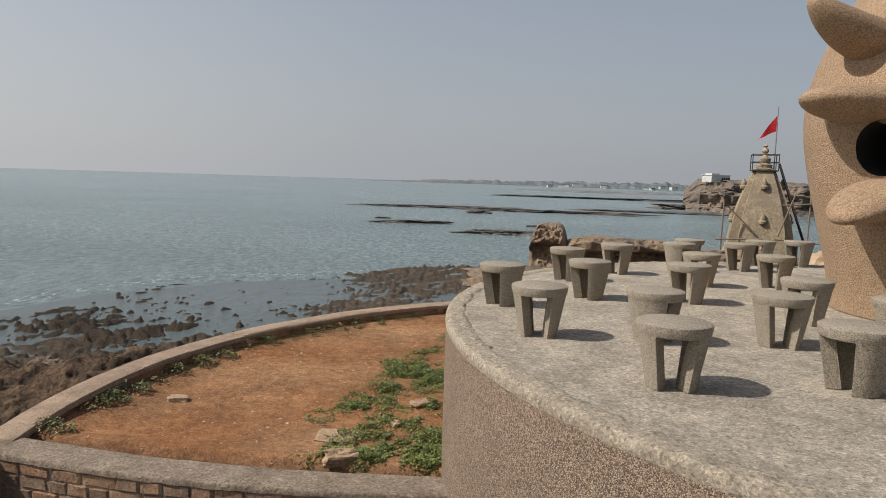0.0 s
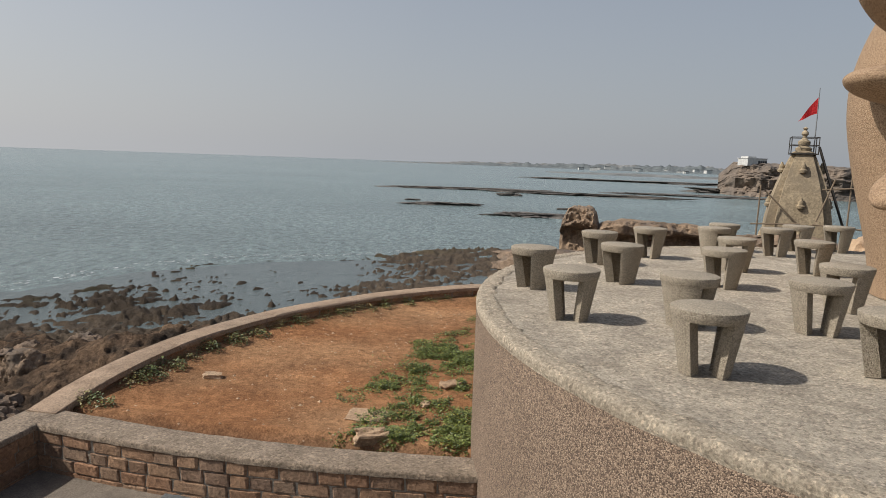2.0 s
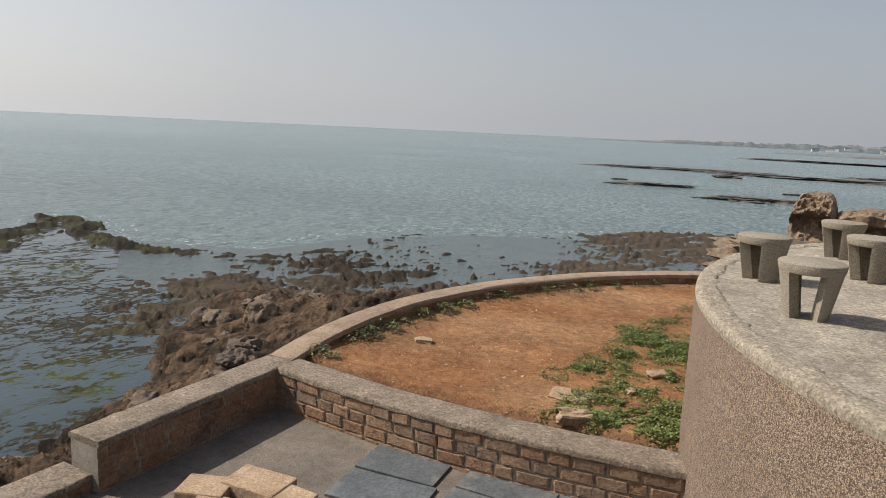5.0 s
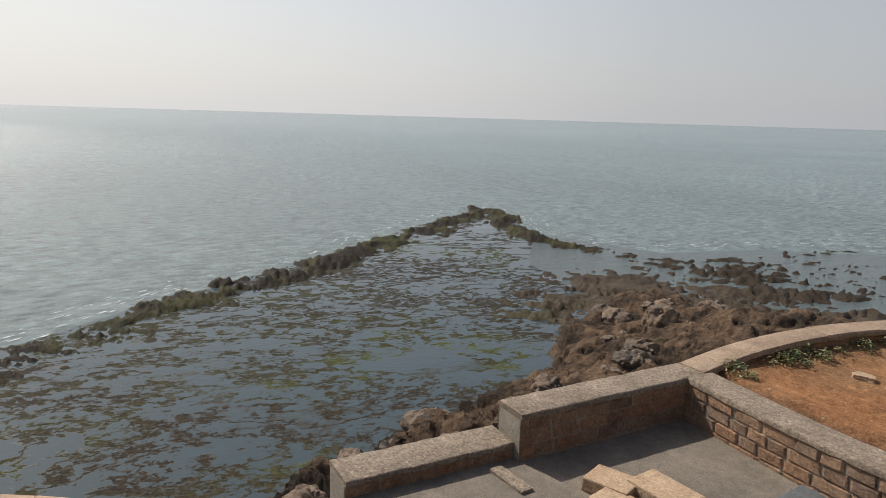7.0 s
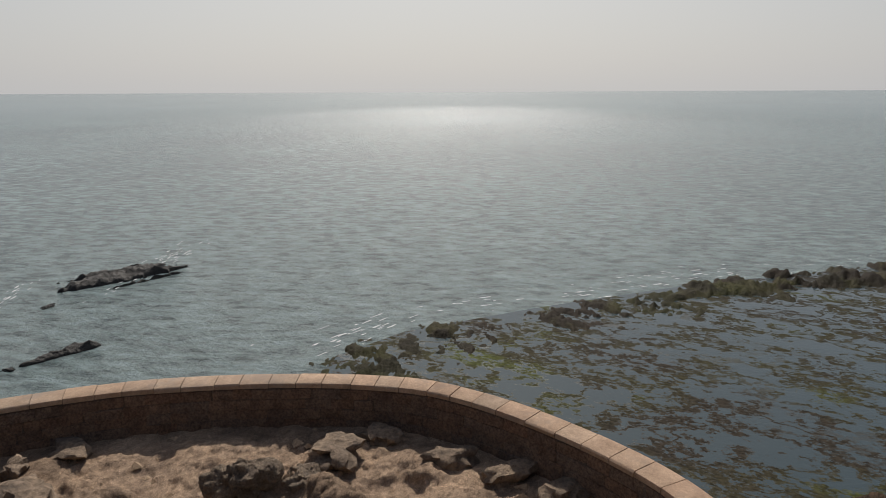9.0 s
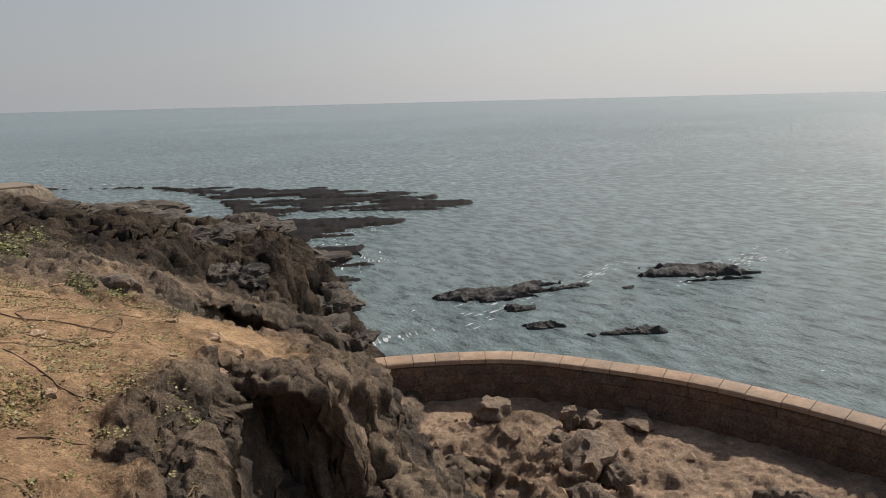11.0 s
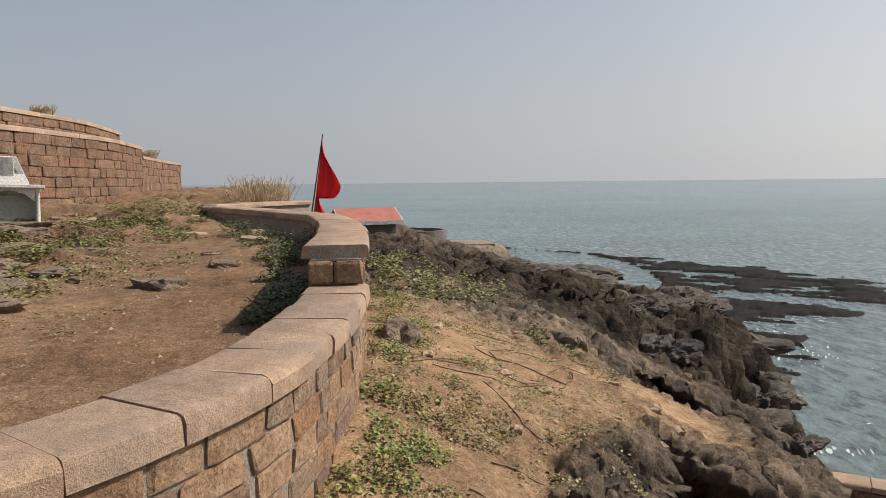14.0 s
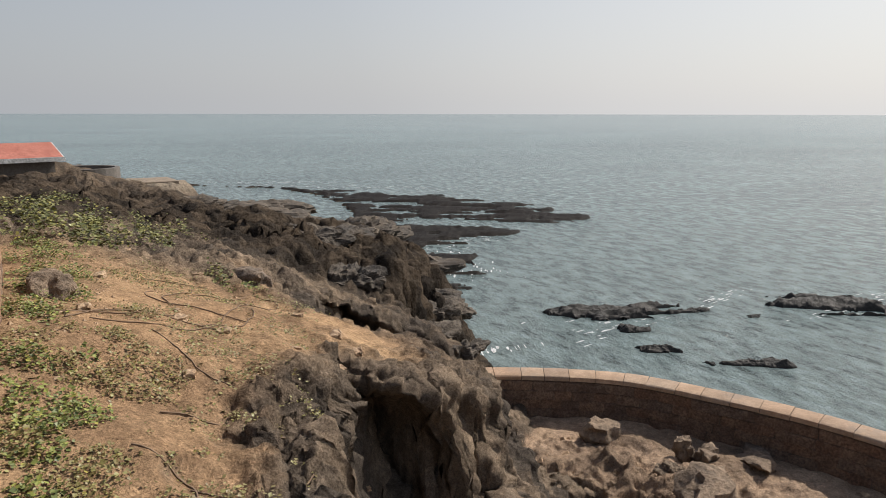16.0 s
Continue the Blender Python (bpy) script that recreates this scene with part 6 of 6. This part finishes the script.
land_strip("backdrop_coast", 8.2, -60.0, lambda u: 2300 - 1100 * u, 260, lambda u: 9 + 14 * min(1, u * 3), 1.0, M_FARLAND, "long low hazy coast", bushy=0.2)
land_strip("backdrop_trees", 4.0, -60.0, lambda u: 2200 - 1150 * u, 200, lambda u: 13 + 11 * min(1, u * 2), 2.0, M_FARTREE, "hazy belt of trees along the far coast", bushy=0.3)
land_strip("backdrop_foreshore", -5.0, -60.0, lambda u: 800 - 250 * u, 240, lambda u: 2.2 + 2.5 * u, 3.0, M_FARLAND, "flat far foreshore of rock paled by haze")


def build_far_cliff():
    bm = bmesh.new()
    n = 150
    knots = ((0, 0.0), (2.5, 0.14), (4.5, 0.24), (4.2, 0.5), (3.6, 0.62), (5.5, 0.72), (7.0, 0.92), (11.0, 1.0), (20.0, 1.03), (60.0, 1.05))
    ks = np.linspace(0, len(knots) - 1, 46)
    prof = [(float(np.interp(q, range(len(knots)), [p[0] for p in knots])), float(np.interp(q, range(len(knots)), [p[1] for p in knots]))) for q in ks]
    rows = []
    for k, (back, g) in enumerate(prof):
        row = []
        for i in range(n + 1):
            u = i / n
            a = radians(-19.6 - 30 * u)
            d = 292 + 6 * noise.noise(Vector((u * 14, 5, 0))) + back * 1.3 + (3 if k < 33 else 0) * noise.fractal(Vector((u * 45, k * 0.16, 1)), 0.8, 2.1, 4) + 30 * max(0, 0.04 - u) * 20
            h = 13.4 * min(1.0, 0.55 + u * 14) * (1 - 0.25 * u)
            row.append(bm.verts.new((-math.sin(a) * d, math.cos(a) * d, SEA + h * g + 0.7 * noise.noise(Vector((u * 50, k * 0.25, 2))))))
        rows.append(row)
    for a, b in zip(rows, rows[1:]):
        for i in range(n):
            bm.faces.new((a[i], a[i + 1], b[i + 1], b[i]))
    bmesh.ops.recalc_face_normals(bm, faces=bm.faces[:])
    tagged(link("backdrop_cliff", bm, M_CLIFF), "brown undercut sea cliff across the bay", "cliff", kind="structure")


build_far_cliff()


def build_white_house():
    a = radians(-21.9)
    t = thing("house", (-math.sin(a) * 306, math.cos(a) * 306, SEA + 12.4), 20)
    t.scale = (0.8, 0.8, 0.8)
    tagged(t, "white flat-roofed house on the cliff across the bay", "house")
    part("wall", box((12, 7, 3.6), (0, 0, 1.4)), M_LIME, t)
    part("roof", box((12.6, 7.6, 0.3), (0, 0, 3.3)), M_LIME, t)
    part("parapet", box((5, 5, 0.9), (-2.5, 0, 3.8)), M_LIME, t)
    for k in range(4):
        part("window", box((1.0, 0.3, 1.5), (1.0 + k * 1.4, -3.5, 1.4)), M_DARK, t)


def build_village():
    rnd = random.Random(5)
    for k in range(22):
        a = radians(rnd.uniform(-8, -24))
        d = rnd.uniform(1150, 1500)
        s = rnd.uniform(4, 8)
        t = thing("house", (-math.sin(a) * d, math.cos(a) * d, SEA + rnd.uniform(3, 6)), rnd.uniform(-20, 20))
        tagged(t, "tiny pale house on the far hazy coast", "house", "houses on the far coast")
        part("wall", box((s * 1.5, s, s * 0.7), (0, 0, s * 0.2)), M_LIME, t)
        part("roof", box((s * 1.6, s * 1.1, 0.6), (0, 0, s * 0.58)), M_FARLAND, t)


build_white_house()
build_village()


# ---- plants ----
def leaf_material(name, low, high):
    m, nt, bsdf = material(name)
    g = nt.nodes.new("ShaderNodeNewGeometry")
    nt.links.new(ramp(nt, g.outputs["Random Per Island"], ((0.0, low), (0.75, high), (0.93, tuple(c * 1.25 for c in high)), (1.0, (0.3, 0.25, 0.05)))), bsdf.inputs["Base Color"])
    bsdf.inputs["Roughness"].default_value = 0.5
    bsdf.inputs["Subsurface Weight"].default_value = 0.0
    return m


M_LEAF = leaf_material("creeper_leaf", (0.04, 0.055, 0.014), (0.105, 0.135, 0.035))
M_EARTHLEAF = leaf_material("olive_creeper", (0.04, 0.056, 0.011), (0.135, 0.165, 0.033))
M_WEED = leaf_material("parched_creeper", (0.065, 0.078, 0.02), (0.21, 0.2, 0.058))
M_PARAPETLEAF = leaf_material("parapet_creeper", (0.06, 0.08, 0.018), (0.2, 0.22, 0.05))
M_DRYLEAF = leaf_material("dry_leaf", (0.16, 0.11, 0.04), (0.22, 0.2, 0.07))
M_STRAW = leaf_material("dry_straw", (0.3, 0.23, 0.14), (0.45, 0.36, 0.23))
M_VINE = plain("dry_vine", (0.19, 0.125, 0.08), 0.9)


def heights(x, y):
    return lie_of_land(x, y)[0]


def creeper(label, discs, leaf, mat, seed, lift=0.1, name="creeper"):
    """Low leafy mats: many small folded leaves over the soil. discs: x, y, radius, count."""
    rng = np.random.default_rng(seed)
    xs, ys, up = [], [], []
    for cx, cy, r, n in discs:
        a, q = rng.uniform(0, 2 * np.pi, n * 3), r * np.sqrt(rng.uniform(0, 1, n * 3))
        x, y = cx + q * np.cos(a), cy + q * np.sin(a)
        dens = fbm(x * 2.6, y * 2.6, 5, seed, 0.65) * 2.2 - 0.8 - 0.35 * (q / r) ** 2
        keep = rng.uniform(0, 0.55, n * 3) < dens
        xs.append(x[keep]), ys.append(y[keep]), up.append(dens[keep])
    x, y, dens = np.concatenate(xs), np.concatenate(ys), np.concatenate(up)
    z = heights(x, y) + rng.uniform(0.005, 1, len(x)) * lift * np.clip(dens * 2, 0.2, 1.2)
    n = len(x)
    s = leaf * 0.72 * rng.uniform(0.5, 1.4, n)
    a, tilt, tw = rng.uniform(0, 2 * np.pi, n), rng.uniform(-0.3, 0.9, n), rng.uniform(-0.6, 0.6, n)
    f = np.stack([np.cos(a) * np.cos(tilt), np.sin(a) * np.cos(tilt), np.sin(tilt)], 1)
    w = np.stack([-np.sin(a), np.cos(a), tw], 1) * 0.42
    p = np.stack([x, y, z], 1)
    droop = np.array((0, 0, -0.25))
    v = np.stack([p - f * s[:, None] * 0.5, p + (w + droop * 0.2) * s[:, None], p + (f * 0.5 + droop) * s[:, None], p + (-w + droop * 0.2) * s[:, None]], 1).reshape(-1, 3)
    me = bpy.data.meshes.new(name)
    idx = np.arange(n * 4).reshape(n, 4)
    faces = np.concatenate([idx[:, [0, 1, 2]], idx[:, [0, 2, 3]]])
    me.from_pydata(v.tolist(), [], faces.tolist())
    me.materials.append(mat)
    return tagged(new(name, me), label, "creeper", kind="stuff")


creeper("green creeper spreading over red earth beside the terrace", [(-0.2, 8.0, 0.8, 7500), (-0.9, 8.4, 0.75, 3600), (-0.2, 9.2, 0.9, 7000), (-0.7, 10.0, 0.8, 4600), (0.0, 10.6, 0.9, 5600), (0.1, 11.6, 0.9, 5000), (0.3, 12.6, 0.9, 3800), (-0.5, 11.9, 0.7, 2200), (-1.4, 8.3, 0.4, 1100), (0.7, 13.8, 0.8, 2000), (-1.2, 9.6, 0.6, 1100), (-1.1, 11.0, 0.6, 900)], 0.038, M_EARTHLEAF, 1, 0.08)
wall_line = curve(SOIL_WALL, 0.45)
creeper("weeds growing along the foot of the curved wall", [(p.x + 0.32, p.y - 0.12, 0.24, 130) for p in wall_line[1:]], 0.045, M_LEAF, 2, 0.14)
creeper("dry brown weeds along the foot of the curved wall", [(p.x + 0.3, p.y - 0.12, 0.26, 160) for p in wall_line[1:]], 0.04, M_DRYLEAF, 3, 0.12)
creeper("green and yellowing creeper at the foot of the parapet", [(0.3, -3.6, 0.35, 700), (0.28, -4.2, 0.4, 1000), (0.25, -4.9, 0.42, 1000), (0.25, -5.6, 0.36, 700), (0.3, -6.4, 0.36, 500), (0.35, -7.4, 0.4, 550), (0.35, -8.4, 0.4, 500), (0.4, -9.4, 0.5, 600), (0.45, -10.5, 0.6, 900), (0.5, -11.6, 0.8, 1600), (-1.75, -9.6, 0.4, 400)], 0.042, M_PARAPETLEAF, 4, 0.12)
creeper("dry yellow and brown creeper over tan soil", [(-0.1, -4.4, 0.8, 2600), (-0.2, -5.6, 0.7, 1900), (0.1, -7.0, 0.7, 1300), (0.1, -8.6, 0.8, 1200), (-1.0, -8.9, 0.9, 1500), (-0.9, -6.8, 1.0, 1200), (-1.6, -7.6, 0.8, 900), (-0.6, -10.2, 1.2, 1500), (-0.8, -5.4, 0.9, 1100), (-2.2, -9.2, 0.8, 900), (-1.9, -10.0, 0.6, 500), (-0.4, -4.0, 0.9, 1800), (-1.2, -5.0, 0.9, 1200)], 0.035, M_DRYLEAF, 5, 0.08)
creeper("green bushes over the dark rocks below the parapet", [(0.2, -12.0, 1.4, 3200), (-0.9, -14.2, 1.3, 2200), (0.8, -15.0, 1.5, 2600), (-0.4, -17.5, 1.6, 2200), (1.6, -19.5, 1.8, 2200), (-1.7, -10.1, 0.35, 300)], 0.08, M_WEED, 6, 0.3)
creeper("green creeper along the inner foot of the parapet", [(1.35, -6.6, 0.35, 1100), (1.5, -7.6, 0.4, 1200), (1.7, -8.8, 0.45, 1300), (2.0, -10.2, 0.5, 1300), (2.5, -11.6, 0.6, 1300), (3.4, -12.8, 0.6, 900), (1.25, -5.6, 0.25, 350)], 0.05, M_LEAF, 7, 0.25)
creeper("patchy green creeper on the soil slope", [(6.4, -14.6, 1.3, 1700), (5.6, -16.5, 1.5, 2000), (6.8, -12.0, 1.0, 700), (7.8, -13.0, 0.8, 1200), (7.0, -18.5, 1.8, 2200), (8.6, -19.5, 1.2, 1600), (9.3, -16.0, 0.8, 900), (5.0, -10.6, 0.9, 350), (3.9, -9.4, 0.8, 300), (9.4, -13.4, 0.7, 800), (7.6, -22.0, 1.6, 1200), (5.8, -11.4, 1.1, 1500), (6.6, -13.2, 1.0, 1500), (4.6, -7.6, 0.7, 500), (8.4, -11.6, 0.9, 1200), (5.4, -13.6, 0.9, 900), (7.4, -16.4, 1.2, 2500), (6.2, -10.2, 1.0, 1600), (5.0, -8.8, 0.8, 900), (7.4, -11.6, 0.9, 1800), (6.0, -15.2, 1.2, 2600), (4.6, -12.4, 0.8, 1200)], 0.06, M_WEED, 8, 0.16)
creeper("dry creeper and litter on the soil slope", [(6.2, -12.4, 1.8, 1800), (4.6, -8.6, 1.3, 900), (5.2, -7.2, 1.2, 700), (7.4, -10.4, 1.4, 1300), (3.4, -6.6, 0.9, 250), (6.8, -9.0, 1.2, 900)], 0.045, M_DRYLEAF, 9, 0.06)


def build_dry_bush(at, size, seed, label="leafless straw-coloured bush behind the low wall"):
    rnd = random.Random(seed)
    bm = bmesh.new()
    for k in range(170):
        a, lean = rnd.uniform(0, 2 * math.pi), rnd.uniform(0.05, 0.5)
        q = rnd.uniform(0, 0.55) * size
        p = Vector((q * math.cos(a) * 1.7, q * math.sin(a), 0))
        tip = p + Vector((math.cos(a) * lean, math.sin(a) * lean, rnd.uniform(0.6, 1.0))) * size
        rod_into(bm, p, tip, 0.008, 0.003, 3)
        for j in range(3):
            m = p.lerp(tip, rnd.uniform(0.5, 0.95))
            rod_into(bm, m, m + Vector((rnd.uniform(-1, 1), rnd.uniform(-1, 1), 1.0)) * size * 0.14, 0.007, 0.003, 3)
    ob = link("dry_bush", bm, M_STRAW)
    ob.location = at
    tagged(ob, label, "bush")


build_dry_bush((5.2, -21.5, 0.75), 1.0, 3)
build_dry_bush((12.05, -30.2, 2.58), 0.42, 5, "dry grass tuft rooted on the wall coping")
build_dry_bush((11.1, -20.6, 3.48), 0.34, 6, "dry grass tuft rooted on the wall coping")


def build_vines():
    rnd = random.Random(9)
    for k in range(26):
        x, y = rnd.uniform(-1.8, 0.3), rnd.uniform(-9.5, -3.8)
        a = rnd.uniform(0, 6.3)
        pts = []
        for j in range(26):
            a += rnd.uniform(-0.35, 0.35)
            x, y = x + 0.06 * math.cos(a), y + 0.06 * math.sin(a)
            pts.append((x, y))
        xs, ys = np.array([p[0] for p in pts]), np.array([p[1] for p in pts])
        if xs.min() < -2.3 or xs.max() > 0.5:
            continue
        zs = heights(xs, ys) + 0.012
        c = bpy.data.curves.new("vine", "CURVE")
        c.dimensions, c.bevel_depth, c.bevel_resolution = "3D", 0.006, 1
        sp = c.splines.new("POLY")
        sp.points.add(len(pts) - 1)
        for q, X, Y, Z in zip(sp.points, xs, ys, zs):
            q.co = (X, Y, Z, 1)
        c.materials.append(M_VINE)
        tagged(new("vine", c), "dry brown creeper stem trailing over tan soil", "vine", "dry vines on the soil")


build_vines()


def build_pebbles(label, mat, seed, n, x0, x1, y0, y1, small, big, keep):
    """Loose stones strewn over the soil."""
    rng = np.random.default_rng(seed)
    x, y = rng.uniform(x0, x1, n), rng.uniform(y0, y1, n)
    ok = keep(x, y)
    x, y = x[ok], y[ok]
    z = heights(x, y)
    base = np.array([(1, 0, 0), (-1, 0, 0), (0, 1, 0), (0, -1, 0), (0, 0, 0.7), (0, 0, -0.5)])
    tri = np.array([(0, 2, 4), (2, 1, 4), (1, 3, 4), (3, 0, 4), (2, 0, 5), (1, 2, 5), (3, 1, 5), (0, 3, 5)])
    s = small + (big - small) * rng.uniform(0, 1, len(x)) ** 4
    v = base[None] * s[:, None, None] * rng.uniform(0.6, 1.3, (len(x), 6, 1)) + np.stack([x, y, z], 1)[:, None]
    f = tri[None] + (np.arange(len(x)) * 6)[:, None, None]
    me = bpy.data.meshes.new("pebbles")
    me.from_pydata(v.reshape(-1, 3).tolist(), [], f.reshape(-1, 3).tolist())
    me.materials.append(mat)
    tagged(new("pebbles", me), label, "pebbles", kind="stuff")


build_pebbles("loose tan pebbles strewn over the soil", M_SAND, 1, 3000, -2.2, 0.5, -12.0, -3.5, 0.005, 0.032, lambda x, y: inside(x, y, COAST_EAST) > 4.5)
build_pebbles("loose pebbles on the brown soil slope", M_SAND, 2, 3500, 1.2, 9.0, -18.0, -4.0, 0.005, 0.032, lambda x, y: x > 1.3 + 0.0 * y)
build_pebbles("scattered bits of stone on the red earth", M_SAND, 3, 700, -4.3, 0.0, 7.8, 15.0, 0.006, 0.035, lambda x, y: inside(x, y, [(p.x + 0.3, p.y - 0.2) for p in wall_line] + [(0.1, 7.6)]) > 0)
build_pebbles("rubble on the sandy yard floor", M_SAND, 4, 500, -13.4, -5.0, -13.0, 1.5, 0.03, 0.16, lambda x, y: inside(x, y, [(p.x + 0.4, p.y) for p in curve(SEA_WALL, 0.8)]) > 0)


def build_foam(label, spots, seed):
    """Thin torn flecks of foam where the swell breaks. spots: x, y, spread along, spread across, way, count."""
    rng = np.random.default_rng(seed)
    verts, faces = [], []
    for cx, cy, sa, sb, way, n in spots:
        ca, sn = math.cos(radians(way)), math.sin(radians(way))
        for _ in range(n):
            u, v = rng.normal(0, sa), rng.normal(0, sb)
            x, y = cx + u * ca - v * sn, cy + u * sn + v * ca
            long, short = rng.uniform(0.08, 0.45), rng.uniform(0.02, 0.08)
            k = len(verts)
            for j in range(7):
                b = 2 * math.pi * j / 7
                f = rng.uniform(0.4, 1.2)
                du, dv = long * math.cos(b) * f, short * math.sin(b) * f
                verts.append((x + du * ca - dv * sn, y + du * sn + dv * ca, SEA + 0.02))
            faces.append(tuple(range(k, k + 7)))
    me = bpy.data.meshes.new("foam")
    me.from_pydata(verts, [], faces)
    me.materials.append(M_FOAM)
    tagged(new("foam", me), label, "foam", kind="stuff")


M_FOAM = plain("sea_foam", (0.55, 0.57, 0.57), 0.9, 0.0, 8.0, 0.2)
build_foam("white foam along the edge of the western reef", [((x0 + x1) / 2 - 1.0, (y0 + y1) / 2, math.hypot(x1 - x0, y1 - y0) * 0.3, 0.7, math.degrees(math.atan2(y1 - y0, x1 - x0)), 16 + 12 * (int(x0) % 3)) for (x0, y0), (x1, y1) in zip(REEF_WEST[1:14], REEF_WEST[2:15])], 1)
build_foam("white foam round the eastern reef and skerries", [(-36, -21.2, 3.0, 0.5, 5, 70), (-29, -25, 1.6, 0.3, 15, 26), (-20, -36.5, 1.2, 1.5, 60, 50), (-19, -41, 1.5, 2, 60, 60), (-14.2, -23.5, 0.4, 0.8, 70, 16), (-30, -86, 9, 1.2, -35, 120), (-21, -97, 5, 1.0, -20, 90), (-24, -46, 3, 1.5, 20, 90), (-21, -24, 2, 1, 10, 40)], 2)
build_foam("breakers on the far skerries", [(10, 222, 10, 2.0, -4, 160), (30, 205, 8, 2.0, -8, 80), (-5, 236, 12, 1.5, 3, 80), (95, 310, 10, 3, 0, 60)], 3)
